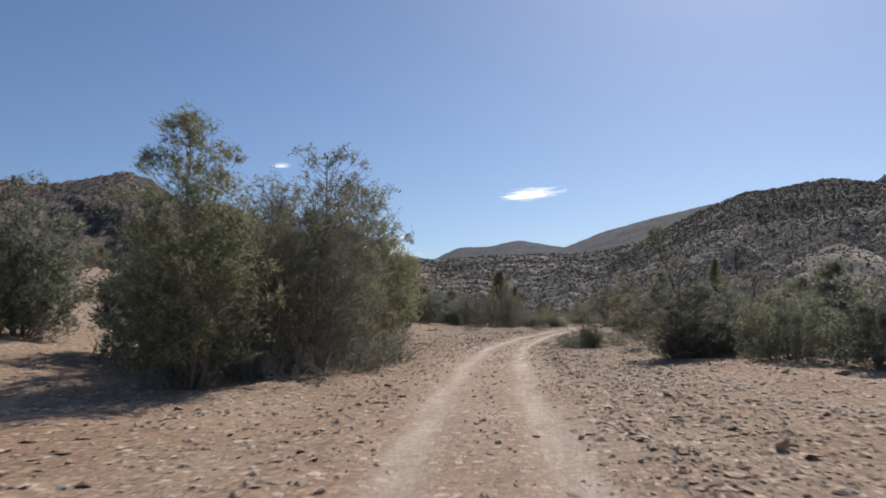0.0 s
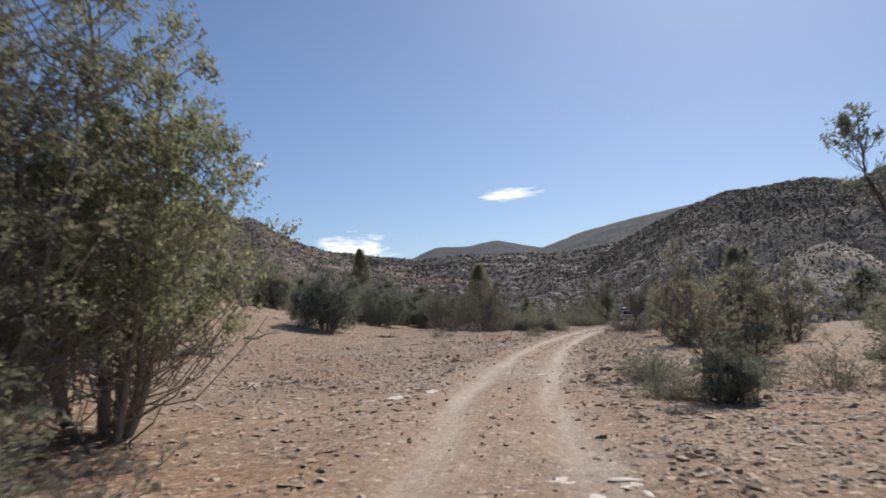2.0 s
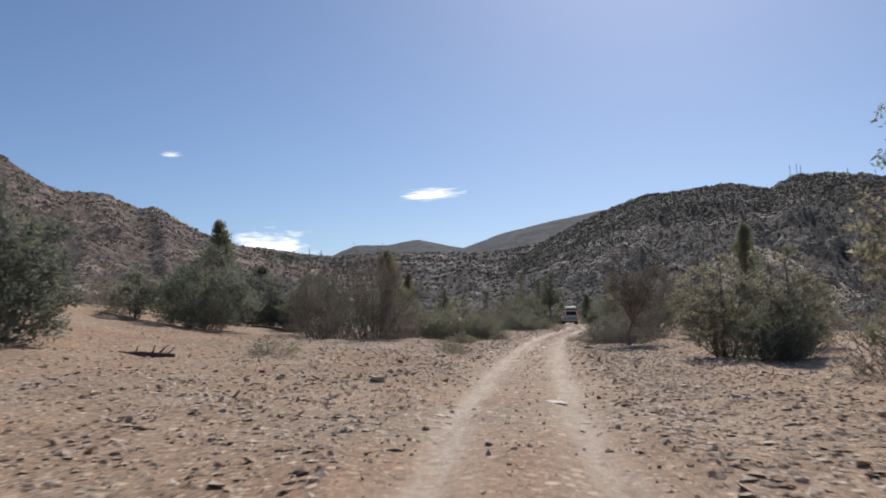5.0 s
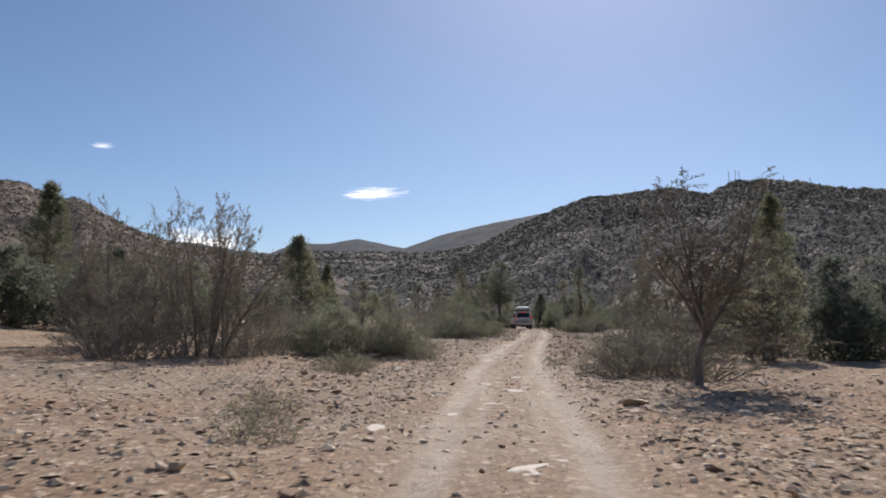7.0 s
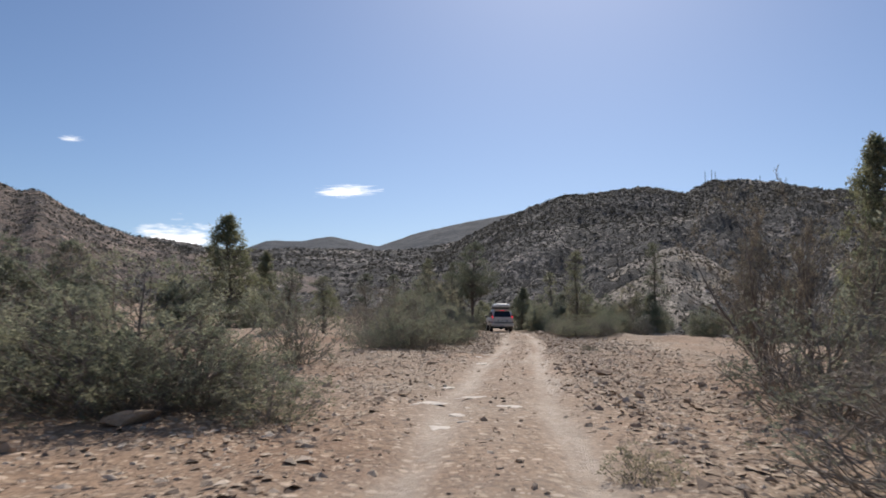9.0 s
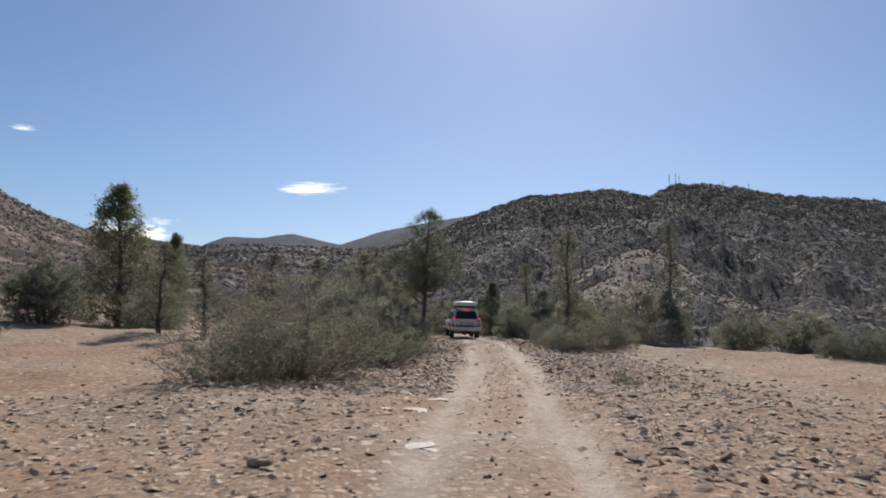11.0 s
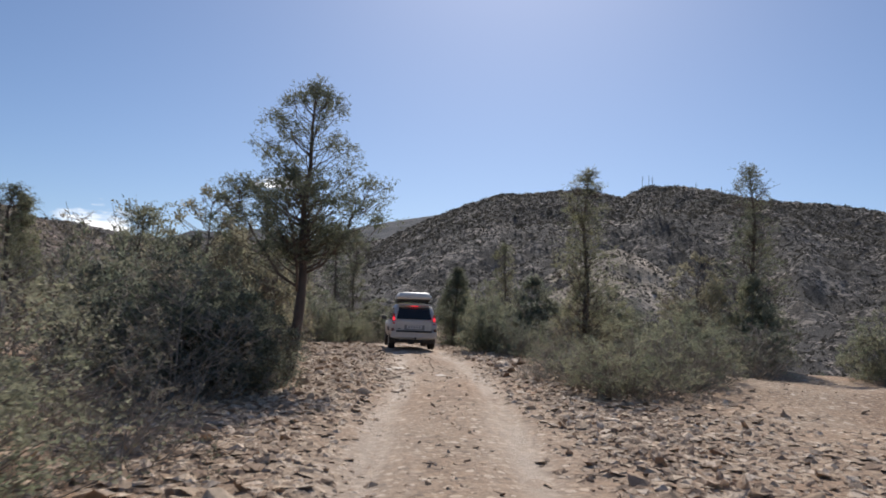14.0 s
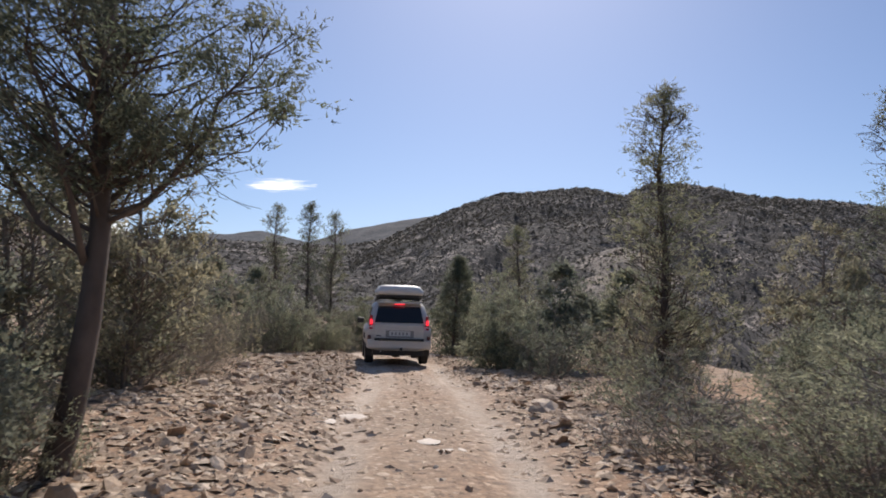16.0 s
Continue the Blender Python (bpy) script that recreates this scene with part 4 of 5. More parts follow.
def build_stones():
    rng = np.random.default_rng(9)
    n = 3000
    y = rng.uniform(1, 152, n)
    x = road_x(y) + rng.choice((-1, 1), n) * (1.0 + np.abs(rng.normal(size=n)) * 7.0)
    size = np.clip(rng.lognormal(-3.0, 0.45, n), 0.03, 0.13)
    v, f = scatter_mesh(rock_shapes(12, 1, 0.42, 3), x, y, height(x, y) + size * 0.14, size, rng)
    tagged(new("loose_stones", mesh_of("loose_stones", v, f, ROCK)), "loose angular orange-brown stones scattered over the earth", "gravel", kind="stuff")
    # flat broken chips that cover most of the earth beside the track
    n = 120000
    part_of = rng.uniform(size=n)
    y = np.where(part_of < 0.30, rng.uniform(110, 150, n), np.where(part_of < 0.82, rng.uniform(36, 112, n), rng.uniform(2, 40, n)))
    side = np.where(y < 36, rng.choice((-1, 1, 1), n), rng.choice((-1, 1), n))
    wide = np.where(y > 110, 1.9, np.where(side > 0, 3.4, 7.0))
    inside = rng.uniform(size=n) < 0.05
    x = road_x(y) + side * np.where(inside, rng.uniform(0, 0.45, n), 1.28 + 0.35 * wobble(y, side * 50, 6, 38) + rng.normal(size=n) * 0.26 + np.abs(rng.normal(size=n)) * wide)
    size = np.clip(rng.lognormal(-3.12, 0.42, n) * (1 + 0.35 * (y > 110)), 0.018, 0.11) * np.where(inside, 0.6, 1.0)
    v, f = scatter_mesh(chip_shapes(16, 8), x, y, height(x, y) + size * 0.04, size, rng, 0.18)
    tagged(new("stone_chips", mesh_of("stone_chips", v, f, ROCK)), "dense litter of small angular stone chips on the earth", "gravel", kind="stuff")
    # broken rock: heaped along both sides of the last stretch, in patches before it
    n = 6500
    y = np.where(rng.uniform(size=n) < 0.55, rng.uniform(112, 152, n), rng.uniform(34, 112, n))
    side = rng.choice((-1, 1), n)
    d = np.where(y > 112, 1.3 + np.abs(rng.normal(size=n)) * 1.7, np.where(side > 0, 1.3, 2.2) + np.abs(rng.normal(size=n)) * 2.4)
    x = road_x(y) + side * d
    keep = (y > 112) | ((y > 91) & (y < 106) & (side > 0) & (d < 4.5)) | (wobble(x, y, 9, 35) + 0.5 * wobble(x, y, 3, 36) > 0.1)
    x, y = x[keep], y[keep]
    size = np.clip(rng.lognormal(-2.75, 0.45, len(x)), 0.04, 0.17)
    v, f = scatter_mesh(rock_shapes(14, 1, 0.36, 13), x, y, height(x, y) + size * 0.18, size, rng, 0.5)
    tagged(new("rubble", mesh_of("rubble", v, f, ROCK)), "banks of broken orange-brown rubble beside the track", "rubble", kind="stuff")
    # gravel in the middle and along the edges of the track
    m = 4000
    y = rng.uniform(1, 150, m)
    d = np.where(rng.uniform(size=m) < 0.45, rng.normal(size=m) * 0.25, rng.choice((-1, 1), m) * (1.15 + np.abs(rng.normal(size=m)) * 0.4))
    x = road_x(y) + d
    size = np.clip(rng.lognormal(-3.7, 0.5, m), 0.012, 0.07)
    v, f = scatter_mesh(rock_shapes(8, 1, 0.6, 4), x, y, height(x, y) + 0.014 + size * 0.1, size, rng)
    tagged(new("track_gravel", mesh_of("track_gravel", v, f, ROCK)), "small stones loose on the dirt track", "gravel", kind="stuff")
    big = [mesh_of("rock", v, f, ROCK) for v, f in rock_shapes(9, 2, 0.42, 5)]
    rng = np.random.default_rng(19)
    for i in range(250):
        y = rng.uniform(6, 152)
        d = rng.choice((-1, 1)) * (2.1 + abs(rng.normal()) * 5)
        x = float(road_x(y)) + d
        s = float(np.clip(rng.lognormal(-2.5, 0.42), 0.06, 0.2))
        ob = new("rock", big[i % 9])
        ob.matrix_basis = Matrix.LocRotScale((x, y, hz(x, y) + s * 0.16), Euler((rng.normal() * 0.25, rng.normal() * 0.25, rng.uniform(0, 6.28))), (s, s, s))
        tagged(ob, "angular brown rock lying on stony earth", "rock", "rocks beside the track")
    # rocks that stand out beside and in the track
    for x, y, s in [(-0.14, 41.9, 0.44), (0.3, 42.3, 0.36), (-0.15, 46.5, 0.44), (0.05, 51.3, 0.36), (0.25, 51.7, 0.34), (-5.7, 45.7, 0.26), (-3.9, 64.2, 0.42), (3.3, 78.9, 0.46), (-6.0, 89.2, 0.40), (7.5, 100.4, 0.42),
                    (-1.5, 92.7, 0.62), (-28.0, 84.7, 0.8), (-27.2, 85.4, 0.6), (-28.8, 85.2, 0.7), (-26.6, 84.4, 0.5), (-29.6, 84.2, 0.55), (-27.6, 83.6, 0.5), (12.9, 130.5, 0.5), (13.75, 132.3, 0.46), (-0.6, 86.8, 0.36), (13.3, 131.6, 0.42), (14.2, 131.2, 0.40), (15.4, 142.4, 0.6), (15.2, 140.8, 0.46), (8.6, 143.4, 0.55), (7.6, 138.3, 0.5), (8.4, 136.4, 0.46), (8.8, 133.6, 0.42), (7.9, 134.6, 0.40),
                    (9.0, 138.6, 0.5), (8.2, 140.6, 0.5), (9.4, 141.4, 0.42), (14.6, 136.8, 0.46), (14.4, 134.6, 0.40), (14.9, 139.2, 0.44), (16.2, 140.2, 0.42), (7.2, 132.8, 0.42), (6.6, 130.6, 0.40)]:
        ob = new("rock", big[int(abs(x * 7 + y)) % 9])
        ob.matrix_basis = Matrix.LocRotScale((x, y, hz(x, y) + s * 0.08), Euler((0.1, 0.15, x + y)), (s * 0.6, s * 0.6, s * 0.55))
        tagged(ob, "large angular brown rock at the edge of the track", "rock", "rocks beside the track")
    slab = [mesh_of("slab", v, f, PALE) for v, f in rock_shapes(5, 2, 0.14, 6)]
    for x, y, s in [(-1.2, 23.9, 0.40), (-1.6, 25.4, 0.34), (-1.5, 27.8, 0.42), (-1.1, 28.4, 0.3), (-2.0, 40.8, 0.40), (-4.6, 34.8, 0.46), (-4.2, 36.2, 0.5), (-8.2, 36.8, 0.44), (-8.7, 38.0, 0.36), (-0.6, 60.6, 0.40), (0.7, 74.1, 0.40), (-0.9, 76.4, 0.36),
                    (1.35, 83.0, 0.40), (1.74, 81.6, 0.46), (0.15, 81.2, 0.36), (2.3, 84.6, 0.34), (1.0, 79.4, 0.3), (3.0, 93.4, 0.34), (2.7, 94.7, 0.5), (3.55, 95.5, 0.44), (3.9, 94.2, 0.36), (2.5, 92.4, 0.40), (3.2, 97.4, 0.34), (5.0, 105.0, 0.44), (5.4, 108.0, 0.5),
                    (6.0, 109.6, 0.42), (7.9, 118.5, 0.40), (10.95, 128.5, 0.38), (10.2, 130.4, 0.5), (0.2, 78.4, 0.3), (-0.2, 72.3, 0.28)]:
        ob = new("stone_slab", slab[int(abs(x * 5 + y)) % 5])
        ob.matrix_basis = Matrix.LocRotScale((x, y, hz(x, y) + 0.01), Euler((0, 0, x * 3 + y)), (s * 0.8, s * 0.5, s * 0.6))
        tagged(ob, "flat pale limestone slab bedded in the track", "stone slab", "pale slabs in the track")
        for q in range(3):
            px, py, ps = x + rng.normal() * 0.38, y + rng.normal() * 0.5, s * rng.uniform(0.25, 0.55)
            ob = new("stone_slab", slab[q])
            ob.matrix_basis = Matrix.LocRotScale((px, py, hz(px, py) + 0.008), Euler((0, 0, rng.uniform(0, 6.28))), (ps * 0.9, ps * 0.55, ps * 0.5))
            tagged(ob, "small broken piece of pale limestone in the track", "stone slab", "pale slabs in the track")


build_stones()


# ---- dead wood on the ground ----
def fallen_log(x, y, length, turn, r=0.16):
    rng = np.random.default_rng(int(abs(x * 31 + y)))
    w = Wood()
    pts = curve(rng, (-length / 2, 0, r * 0.8), (1, 0, 0.03), length, 7, 0.10)
    w.limb(pts, r, r * 0.5, 9)
    for k in (2, 4, 5, 6):
        side = rng.choice((-1, 1))
        b = curve(rng, pts[k], (0.5, side * 0.6, 0.7), length * rng.uniform(0.15, 0.32), 3, 0.2)
        w.limb(b, r * 0.35, r * 0.12, 5)
    ob = new("fallen_log", w.mesh("fallen_log", BARK))
    ob.matrix_basis = Matrix.LocRotScale((x, y, hz(x, y)), Euler((0, 0, radians(turn))), None)
    tagged(ob, "dark weathered fallen log with broken branch stubs", "log")


def stump(x, y, h=0.5, r=0.16):
    rng = np.random.default_rng(int(abs(x * 17 + y)))
    w = Wood()
    w.limb([(0, 0, -0.1), (0.01, 0, 0.1), (0.03, 0.01, h * 0.6), (0.02, 0.03, h)], r * 1.3, r * 0.7, 9)
    for k in range(5):
        a = k * 1.3 + rng.uniform(0, 0.5)
        w.limb([(math.cos(a) * r * 0.8, math.sin(a) * r * 0.8, 0.14), (math.cos(a) * r * 2.6, math.sin(a) * r * 2.6, 0.0)], r * 0.4, r * 0.15, 5)
    ob = new("tree_stump", w.mesh("tree_stump", BARK))
    ob.matrix_basis = Matrix.LocRotScale((x, y, hz(x, y)), Euler((0, 0, x)), None)
    tagged(ob, "dark broken tree stump on stony ground", "stump")


fallen_log(-5.6, 103.0, 2.0, -25, 0.2)
fallen_log(-12.6, 72.5, 1.8, 10, 0.13)
stump(-7.0, 103.4)


# ---- shrubs and boulders on the hills ----
def clump_shapes(n, seed):
    out, rng = [], np.random.default_rng(seed)
    for _ in range(n):
        m = 11
        p = unit(rng.normal(size=(m, 3))) * np.array((0.8, 0.8, 0.6)) * rng.uniform(0.5, 1, (m, 1)) + np.array((0, 0, 0.35))
        v = blades(rng, p, unit(p), np.full(m, 0.95), 1, 0.5, 0.6)
        out.append((v, np.arange(len(v)).reshape(-1, 3)))
    return out


def dress_hill(name, field, n, lo, hi, seed, az, shape, mat, label, category, rows=(3, 64), sink=0.2, patch=None):
    X, Y, H = field
    rng = np.random.default_rng(seed)
    a = np.degrees(np.arctan2(X[20] - CENTRE[0], Y[20] - CENTRE[1]))
    cols = np.where((a > az[0]) & (a < az[1]))[0]
    i = rng.integers(rows[0], rows[1], n)
    j = rng.choice(cols[:-1], n)
    u, w = rng.uniform(size=n), rng.uniform(size=n)

    def at(F):
        return (F[i, j] * (1 - u) + F[i + 1, j] * u) * (1 - w) + (F[i, j + 1] * (1 - u) + F[i + 1, j + 1] * u) * w

    x, y, z = at(X), at(Y), at(H)
    if patch:
        k = wobble(x, y, patch, seed) + 0.5 * wobble(x, y, patch * 0.3, seed + 1) > 0.25
        x, y, z = x[k], y[k], z[k]
    size = rng.uniform(lo, hi, len(x)) * np.clip(np.hypot(x, y) / 700, 0.45, 1.4)
    v, f = scatter_mesh(shape, x, y, z - size * sink, size, rng, 0.15)
    tagged(new(name, mesh_of(name, v, f, mat)), label, category, kind="stuff")


CLUMPS = clump_shapes(8, 51)
BOULDERS = rock_shapes(8, 1, 0.75, 52)
HILL_ROCK = plain("weathered_boulder", (0.42, 0.37, 0.315), 0.95, 0, 0.25, 0.4)
dress_hill("hill_shrubs_east", RIGHT, 30000, 0.5, 1.35, 61, (3, 62), CLUMPS, HILL_LEAF, "dark shrubs dotted over the hillside", "shrubs")
dress_hill("hill_shrubs_crest", RIGHT, 9000, 0.45, 1.0, 67, (3, 62), CLUMPS, HILL_LEAF, "dark shrubs along the top of the hillside", "shrubs", rows=(50, 64))
dress_hill("hill_boulders_east", RIGHT, 13000, 0.5, 1.8, 62, (3, 62), BOULDERS, HILL_ROCK, "pale weathered boulders on the hillside", "boulders", patch=45)
dress_hill("hill_shrubs_spur", SPUR, 3200, 0.7, 1.6, 71, (13, 35), CLUMPS, HILL_LEAF, "dark shrubs scattered over the pale spur", "shrubs")
dress_hill("hill_boulders_spur", SPUR, 900, 0.8, 2.2, 72, (13, 35), BOULDERS, HILL_ROCK, "pale boulders on the spur", "boulders", patch=40)
dress_hill("hill_shrubs_west", LEFT, 12000, 0.6, 1.5, 63, (-62, -5), CLUMPS, HILL_LEAF, "dark shrubs dotted over the rocky hillside", "shrubs")
dress_hill("hill_boulders_west", LEFT, 4000, 0.8, 2.4, 64, (-62, -5), BOULDERS, HILL_ROCK, "brown weathered boulders on the hillside", "boulders", patch=80)
dress_hill("hill_shrubs_middle", MIDDLE, 9000, 0.7, 1.7, 65, (-22, 15), CLUMPS, HILL_LEAF, "dark shrubs covering the low ridge", "shrubs")
dress_hill("hill_boulders_middle", MIDDLE, 1300, 0.9, 2.6, 66, (-22, 15), BOULDERS, HILL_ROCK, "pale boulders on the low ridge", "boulders", patch=90)


# ---- masts on the skyline and clouds ----
def build_masts():
    steel = plain("mast_steel", (0.25, 0.26, 0.27), 0.6, 0.6)
    for k, az in enumerate((25.2, 25.65, 25.9, 28.9, 30.6)):
        x, y = CENTRE[0] + 800 * math.sin(radians(az)), CENTRE[1] + 800 * math.cos(radians(az))
        w = Wood()
        top = (155.5, 156.5, 154.8, 147.6, 143.6)[k]
        w.limb([(x, y, top - 17), (x, y, top)], 0.32, 0.2, 6)
        for q in (0.55, 0.8):
            w.limb([(x - 1.0, y, top - 11 + q * 11), (x + 1.0, y, top - 11 + q * 11)], 0.12, 0.12, 4)
        tagged(new("radio_mast", w.mesh("radio_mast", steel)), "thin steel radio mast on the ridge top", "mast", "masts on the ridge")


build_masts()


def cloud_mesh(grain, soft, edge):
    m = bpy.data.materials.new("cloud")
    m.use_nodes = True
    nt = m.node_tree
    nt.nodes.remove(nt.nodes["Principled BSDF"])
    co = nt.nodes.new("ShaderNodeTexCoord").outputs["Object"]
    ln = nt.nodes.new("ShaderNodeVectorMath")
    ln.operation = "LENGTH"
    nt.links.new(co, ln.inputs[0])
    wide = nt.nodes.new("ShaderNodeMapping")
    wide.inputs["Scale"].default_value = (0.55, 1.0, 1.5)
    nt.links.new(co, wide.inputs["Vector"])
    n = noise_node(nt, grain, 7, 0.6, wide.outputs[0])
    s = nt.nodes.new("ShaderNodeMath")
    s.operation = "SUBTRACT"
    nt.links.new(n, s.inputs[0])
    k = nt.nodes.new("ShaderNodeMath")
    k.operation = "MULTIPLY"
    k.inputs[1].default_value = edge
    nt.links.new(ln.outputs["Value"], k.inputs[0])
    nt.links.new(k.outputs[0], s.inputs[1])
    fac = ramp(nt, s.outputs[0], [(0.03, (0, 0, 0)), (0.03 + soft, (1, 1, 1))])
    em = nt.nodes.new("ShaderNodeEmission")
    em.inputs["Color"].default_value, em.inputs["Strength"].default_value = (1.0, 1.0, 1.0, 1), 1.3
    tr = nt.nodes.new("ShaderNodeBsdfTransparent")
    mx = nt.nodes.new("ShaderNodeMixShader")
    nt.links.new(fac, mx.inputs[0])
    nt.links.new(tr.outputs[0], mx.inputs[1])
    nt.links.new(em.outputs[0], mx.inputs[2])
    nt.links.new(mx.outputs[0], nt.nodes["Material Output"].inputs["Surface"])
    u = np.linspace(-1, 1, 17)
    A, B = np.meshgrid(u, u)
    flat = np.stack([A, 0.12 * np.sqrt(np.clip(1.2 - A * A - B * B, 0, 1)), B], -1).reshape(-1, 3)
    return mesh_of("cloud", flat, grid_faces(17, 17), m, flat=False)


def build_clouds():
    for az, el, w, h, turn, grain, soft, edge in CLOUDS:
        me = cloud_mesh(grain, soft, edge)
        r = 4200
        x, y, z = CENTRE[0] + r * math.sin(radians(az)), CENTRE[1] + r * math.cos(radians(az)), r * math.tan(radians(el))
        ob = new("cloud", me)
        ob.matrix_basis = Matrix.LocRotScale((x, y, z), Euler((0, radians(turn), -radians(az))), (w, w, h))
        ob.visible_shadow = False
        tagged(ob, "small bright white cloud in a blue sky", "cloud", kind="structure")


CLOUDS = [(-2.0, 9.85, 215, 48, -3, 3.2, 0.34, 0.56), (-14.5, 5.05, 360, 215, 0, 2.6, 0.22, 0.66), (-21.7, 12.3, 70, 22, 0, 2.6, 0.7, 0.56)]
build_clouds()


# ---- the vehicle ahead ----
def box_bm(size, at, bevel=0.0, taper=None, segs=2):
    bm = bmesh.new()
    bmesh.ops.create_cube(bm, size=1)
    for v in bm.verts:
        top = v.co.z > 0
        v.co = Vector((v.co.x * size[0], v.co.y * size[1], v.co.z * size[2]))
        if taper and top:
            v.co.x *= taper[0]
            v.co.y = v.co.y * taper[1] + (taper[2] if len(taper) > 2 else 0)
        v.co += Vector(at)
    if bevel:
        bmesh.ops.bevel(bm, geom=bm.edges[:], offset=bevel, segments=segs, affect="EDGES", profile=0.6)
    return bm


def quad_bm(corners, depth, normal):
    """A thin plate with the four corners given, depth thick along normal."""
    bm = bmesh.new()
    n = Vector(normal).normalized() * depth
    a = [bm.verts.new(Vector(c)) for c in corners]
    b = [bm.verts.new(Vector(c) + n) for c in corners]
    bm.faces.new(a[::-1])
    bm.faces.new(b)
    for i in range(4):
        bm.faces.new((a[i], a[(i + 1) % 4], b[(i + 1) % 4], b[i]))
    bmesh.ops.recalc_face_normals(bm, faces=bm.faces[:])
    return bm


def lathe_bm(profile, centre, steps=28):
    """Rings of (radius, offset along x) turned round the x axis."""
    bm = bmesh.new()
    rings = []
    for r, o in profile:
        rings.append([bm.verts.new((centre[0] + o, centre[1] + r * math.cos(2 * math.pi * k / steps), centre[2] + r * math.sin(2 * math.pi * k / steps))) for k in range(steps)])
    for p, q in zip(rings, rings[1:]):
        for k in range(steps):
            bm.faces.new((p[k], p[(k + 1) % steps], q[(k + 1) % steps], q[k]))
    bm.faces.new(rings[0])
    bm.faces.new(rings[-1][::-1])
    bmesh.ops.recalc_face_normals(bm, faces=bm.faces[:])
    return bm


def body_bm(sections):
    """A shell lofted through sections along y: each (y, [(x, z), ...]) for the right half, mirrored."""
    bm = bmesh.new()
    rings = []
    for y, half in sections:
        ring = [bm.verts.new((x, y, z)) for x, z in half] + [bm.verts.new((-x, y, z)) for x, z in reversed(half)]
        rings.append(ring)
    n = len(rings[0])
    for p, q in zip(rings, rings[1:]):
        for k in range(n):
            bm.faces.new((p[k], p[(k + 1) % n], q[(k + 1) % n], q[k]))
    bm.faces.new(rings[0])
    bm.faces.new(rings[-1][::-1])
    bmesh.ops.recalc_face_normals(bm, faces=bm.faces[:])
    return bm


def glow(name, color, strength):
    m, nt, bsdf = material(name, 0.3)
    bsdf.inputs["Base Color"].default_value = (*color, 1)
    bsdf.inputs["Emission Color"].default_value = (*color, 1)
    bsdf.inputs["Emission Strength"].default_value = strength
    return m


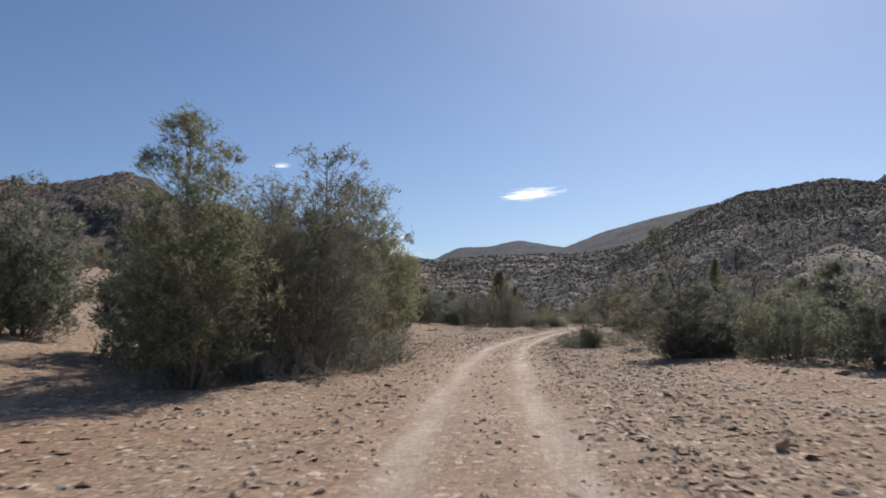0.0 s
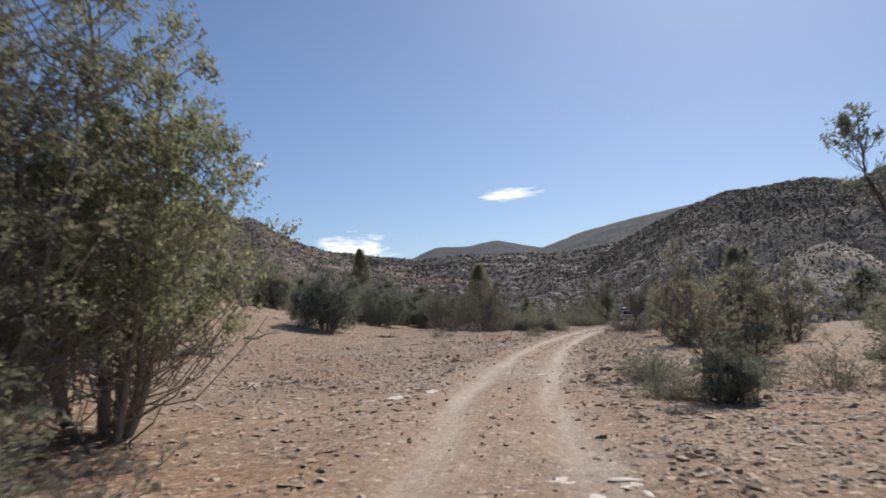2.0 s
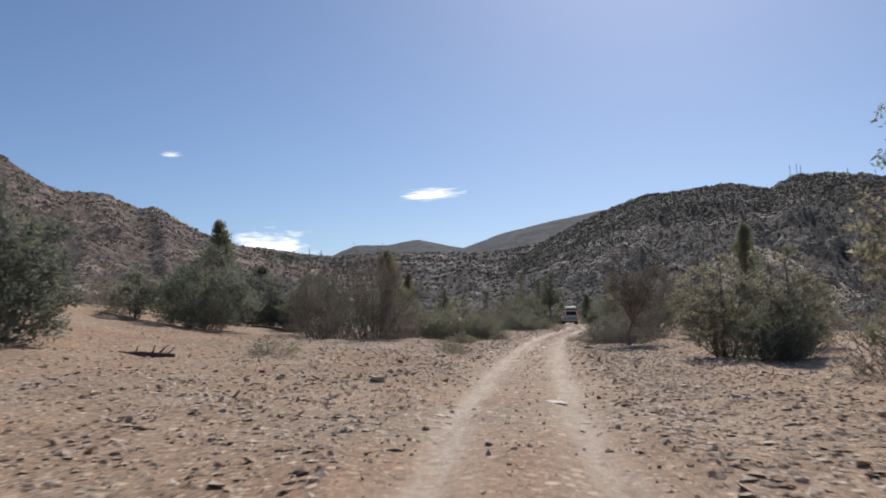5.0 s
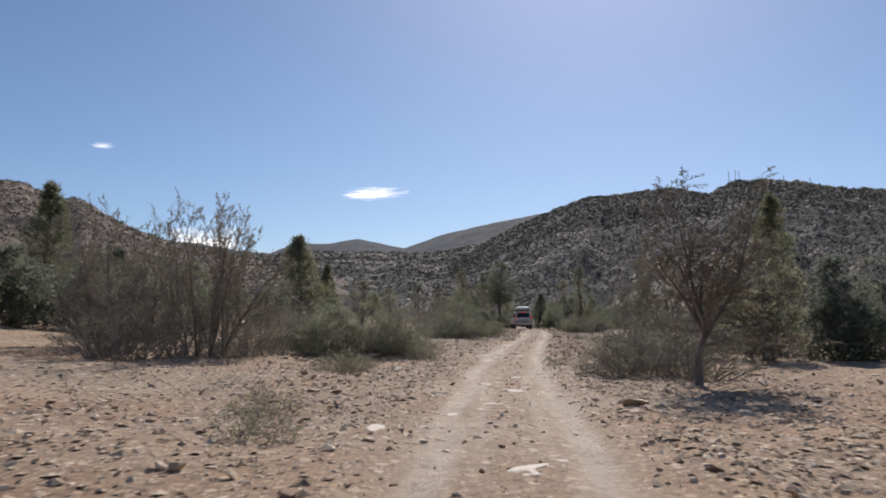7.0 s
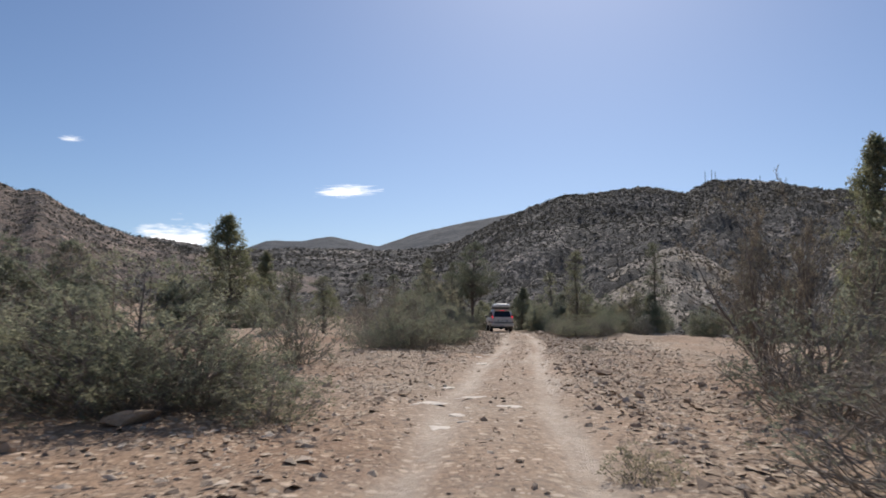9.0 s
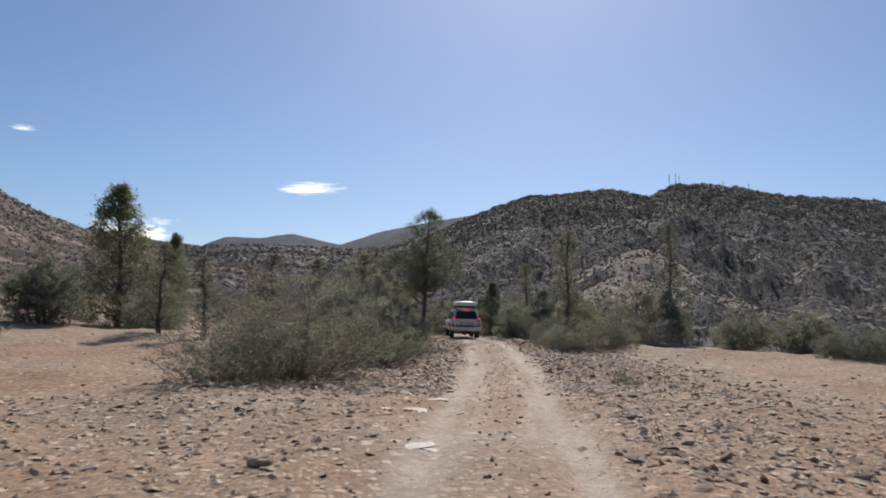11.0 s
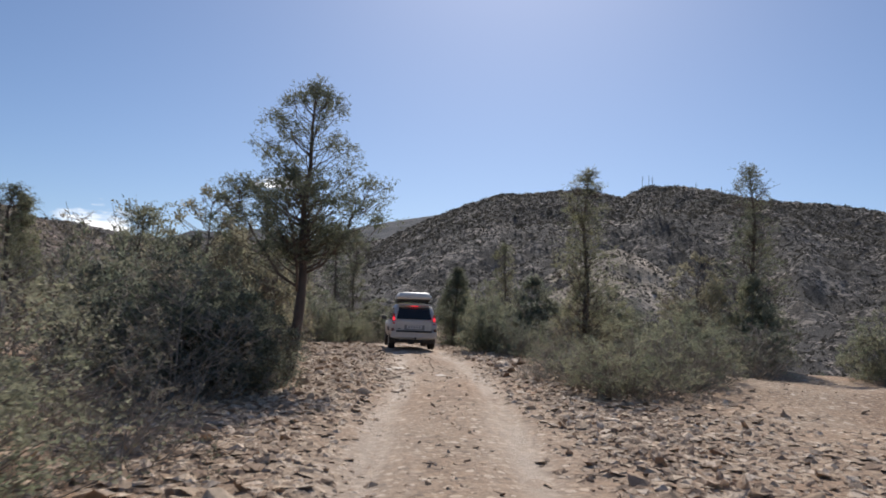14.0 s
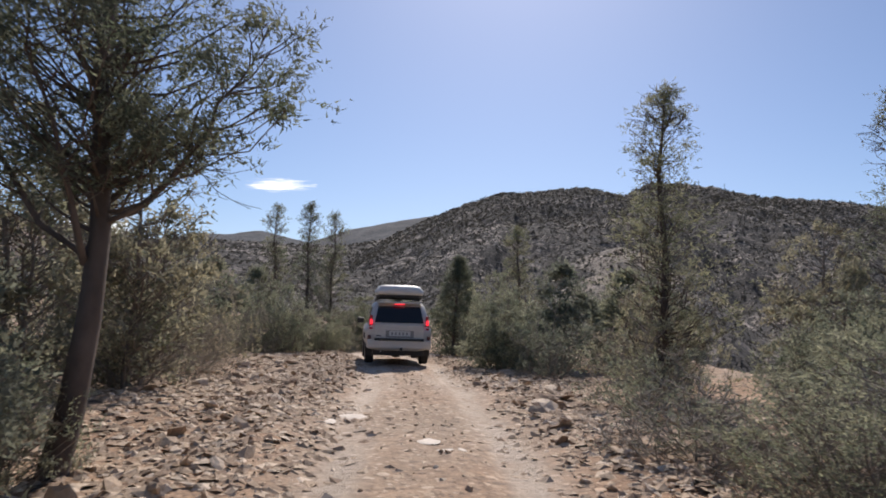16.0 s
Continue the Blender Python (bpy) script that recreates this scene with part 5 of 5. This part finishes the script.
def build_car(x, y, heading):
    paint = plain("dusty_silver_paint", (0.62, 0.58, 0.53), 0.45, 0.1, 0.10, 3)
    trim = plain("black_plastic", (0.035, 0.034, 0.033), 0.6, 0, 0.3, 8)
    trim_grey = plain("plate_surround_grey", (0.26, 0.25, 0.24), 0.5, 0.2, 0.1, 12)
    rubber = plain("tyre_rubber", (0.035, 0.032, 0.030), 0.9, 0, 0.4, 20)
    alloy = plain("alloy", (0.45, 0.45, 0.45), 0.4, 0.8)
    boxgrey = plain("roof_box_plastic", (0.68, 0.66, 0.62), 0.5, 0, 0.1, 4)
    glass, nt, bsdf = material("tinted_glass", 0.06)
    bsdf.inputs["Base Color"].default_value = (0.012, 0.013, 0.015, 1)
    bsdf.inputs["Specular IOR Level"].default_value = 0.6
    red = glow("brake_light", (1.0, 0.03, 0.05), 1.1)
    dim = plain("tail_lens", (0.38, 0.03, 0.03), 0.25, 0, 0.1, 20)
    corner = plain("corner_lens", (0.13, 0.045, 0.04), 0.3, 0, 0.1, 20)
    white = plain("number_plate_white", (0.62, 0.62, 0.60), 0.5, 0, 0.05, 20)
    ink = plain("number_plate_ink", (0.22, 0.22, 0.23), 0.6)
    root = new("car")
    # body: rear at y=0, nose towards +y
    low = [(0.60, 0.42), (0.86, 0.46), (0.93, 0.62), (0.945, 0.85), (0.92, 1.06), (0.86, 1.12)]

    def lower(y, s=1.0, top=1.12, bot=0.0):
        return (y, [(a * s, z + bot if z < 0.5 else min(z, top)) for a, z in low])

    body = body_bm([lower(0.02, 0.93), lower(0.10, 0.985), lower(0.5), lower(2.2), lower(3.4, 1.0, 1.10), lower(4.2, 0.97, 1.05), lower(4.62, 0.90, 0.95), lower(4.72, 0.80, 0.85)])
    bm_part("body", body, paint, root, "dusty silver-grey body", flat=False)

    def cabin(y, top, w_top, w_low=0.86):
        return (y, [(w_low, 1.10), (w_low - 0.02, 1.16), (w_top + 0.05, top - 0.10), (w_top - 0.04, top - 0.02), (w_top - 0.25, top)])

    cab = body_bm([cabin(0.06, 1.16, 0.84, 0.84), cabin(0.10, 1.30, 0.82), cabin(0.32, 1.74, 0.70), cabin(0.55, 1.80, 0.69), cabin(1.8, 1.82, 0.68), cabin(2.75, 1.76, 0.67), cabin(3.55, 1.16, 0.80)])
    bm_part("cabin", cab, paint, root, "silver-grey roof and pillars", flat=False)
    # rear window, set a little proud of the tailgate slope
    bm_part("rear_window", quad_bm([(-0.70, 0.055, 1.20), (0.70, 0.055, 1.20), (0.60, 0.262, 1.66), (-0.60, 0.262, 1.66)], 0.02, (0, -0.9, 0.4)), glass, root, "dark tinted rear window")
    for s in (-1, 1):
        for y0, y1, y0t, y1t in ((0.42, 1.25, 0.52, 1.25), (1.36, 2.15, 1.36, 2.15), (2.26, 3.05, 2.26, 2.66)):
            bm_part("side_window", quad_bm([(s * 0.862, y0, 1.18), (s * 0.862, y1, 1.18), (s * 0.752, y1t, 1.64), (s * 0.752, y0t, 1.64)], 0.012, (s, 0, 0.2)), glass, root)
        lamp = bm_part("tail_light", box_bm((0.11, 0.10, 0.40), (s * 0.800, 0.055, 1.21), 0.025, (0.75, 1.0, 0.10)), dim, root, "red tail light cluster")
        bm_part("brake_lamp", box_bm((0.075, 0.03, 0.14), (s * 0.800, 0.012, 1.22), 0.012), red, lamp, "lit red brake lamp")
        bm_part("side_mirror", box_bm((0.22, 0.10, 0.17), (s * 1.04, 2.95, 1.22), 0.04), trim, root)
        bm_part("roof_rail", box_bm((0.05, 1.9, 0.05), (s * 0.60, 1.55, 1.87), 0.015), trim, root)
        bm_part("wheel_arch", box_bm((0.05, 0.95, 0.16), (s * 0.945, 1.0, 0.80), 0.02, (1, 0.75)), trim, root)
    bm_part("spoiler", box_bm((1.28, 0.26, 0.055), (0, 0.24, 1.775), 0.02), paint, root)
    bm_part("high_brake_light", box_bm((0.30, 0.03, 0.04), (0, 0.155, 1.735), 0.008), red, root, "lit red high brake light")
    bm_part("tailgate", box_bm((1.40, 0.05, 0.44), (0, 0.018, 0.94), 0.02), paint, root)
    bm_part("bumper", box_bm((1.82, 0.24, 0.26), (0, 0.02, 0.60), 0.05), paint, root, "silver-grey rear bumper")
    bm_part("bumper_step", box_bm((1.40, 0.06, 0.07), (0, -0.11, 0.735), 0.015), trim, root)
    # black underside hung low, axle and spare block added to deepen the shade below
    bm_part("underbody", box_bm((1.46, 4.3, 0.26), (0, 2.3, 0.40), 0.05), trim, root)
    bm_part("rear_axle", lathe_bm([(0.05, -0.70), (0.06, -0.16), (0.15, -0.10), (0.15, 0.10), (0.06, 0.16), (0.05, 0.70)], (0, 1.0, 0.33), 14), trim, root)
    bm_part("spare_wheel", box_bm((0.62, 0.62, 0.20), (0, 0.52, 0.36), 0.08), rubber, root, "spare wheel block added under the boot to darken the gap")
    bm_part("tow_hitch", box_bm((0.07, 0.16, 0.07), (0.06, -0.14, 0.47), 0.01), trim, root)
    bm_part("exhaust", lathe_bm([(0.03, -0.0), (0.03, 0.02)], (-0.52, -0.06, 0.40), 12), alloy, root)
    bm_part("plate_recess", box_bm((0.80, 0.02, 0.22), (0.02, -0.006, 0.895), 0.008), trim_grey, root, "darker grey panel round the plate")
    bm_part("tailgate_crease", box_bm((1.36, 0.03, 0.025), (0, -0.006, 1.085), 0.008), paint, root)
    for s in (-1, 1):
        bm_part("corner_lamp", box_bm((0.10, 0.06, 0.16), (s * 0.84, -0.016, 0.765), 0.02), corner, root, "dark red lower corner lamp")
    plate = bm_part("number_plate", box_bm((0.60, 0.014, 0.14), (0.02, -0.016, 0.90), 0.004), white, root, "white number plate with plain dark bars")
    for k in range(5):
        bm_part("plate_bar", box_bm((0.055, 0.004, 0.075), (-0.20 + k * 0.105, -0.025, 0.90)), ink, plate)
    bm_part("plate_trim", box_bm((0.86, 0.035, 0.04), (0.02, -0.018, 1.005), 0.01), paint, root)
    bm_part("badge", box_bm((0.13, 0.01, 0.03), (-0.58, -0.012, 0.83), 0.004), trim, root)
    # wheels
    for s in (-1, 1):
        for wy in (1.0, 3.72):
            c = (s * 0.80, wy, 0.385)
            tyre = bm_part("wheel", lathe_bm([(0.25, -0.12), (0.355, -0.125), (0.385, -0.09), (0.385, 0.09), (0.355, 0.125), (0.25, 0.12)], c), rubber, root, "dusty black tyre")
            bm_part("rim", lathe_bm([(0.06, -0.128 if s < 0 else 0.10), (0.24, -0.122 if s < 0 else 0.108), (0.24, -0.10 if s < 0 else 0.122), (0.06, -0.10 if s < 0 else 0.128)], c, 20), alloy, tyre, "grey alloy rim")
            bm_part("mud_flap", box_bm((0.26, 0.02, 0.22), (s * 0.80, wy - 0.46, 0.36), 0.006), trim, root)
    m = Matrix.LocRotScale((x, y, hz(x, y) + 0.01), Euler((radians(0.6), 0, -radians(heading))), None)
    root.matrix_basis = m
    tagged(root, "dusty silver off-road car with lit brake lights stopped on the track", "car")
    # roof box, strapped on the rails
    rb = new("roof_box")
    def tier(y, w, low, top):
        return (y, [(w - 0.06, low), (w, low + 0.03), (w, low + 0.5 * (top - low)), (w - 0.05, low + 0.6 * (top - low)), (w - 0.10, top - 0.03), (w - 0.26, top)])

    lid = body_bm([tier(0.08, 0.62, 2.03, 2.16), tier(0.16, 0.67, 2.0, 2.24), tier(0.26, 0.68, 2.0, 2.28), tier(1.2, 0.68, 2.0, 2.30), tier(1.9, 0.65, 2.0, 2.24), tier(2.25, 0.55, 2.0, 2.10)])
    bm_part("lid", lid, boxgrey, rb, "pale grey plastic lid", flat=False)
    bm_part("base_tray", box_bm((1.22, 2.0, 0.09), (0, 1.15, 1.975), 0.03), trim, rb)
    for yy in (0.65, 1.7):
        bm_part("cross_bar", box_bm((1.26, 0.07, 0.05), (0, yy, 1.91), 0.012), trim, rb)
    bm_part("seam", box_bm((1.335, 1.86, 0.018), (0, 1.15, 2.085), 0.006), trim, rb)
    rb.matrix_basis = m
    tagged(rb, "pale grey roof box carried on the car's roof rails", "roof box")


build_car(12.33, 141.5, 3.5)
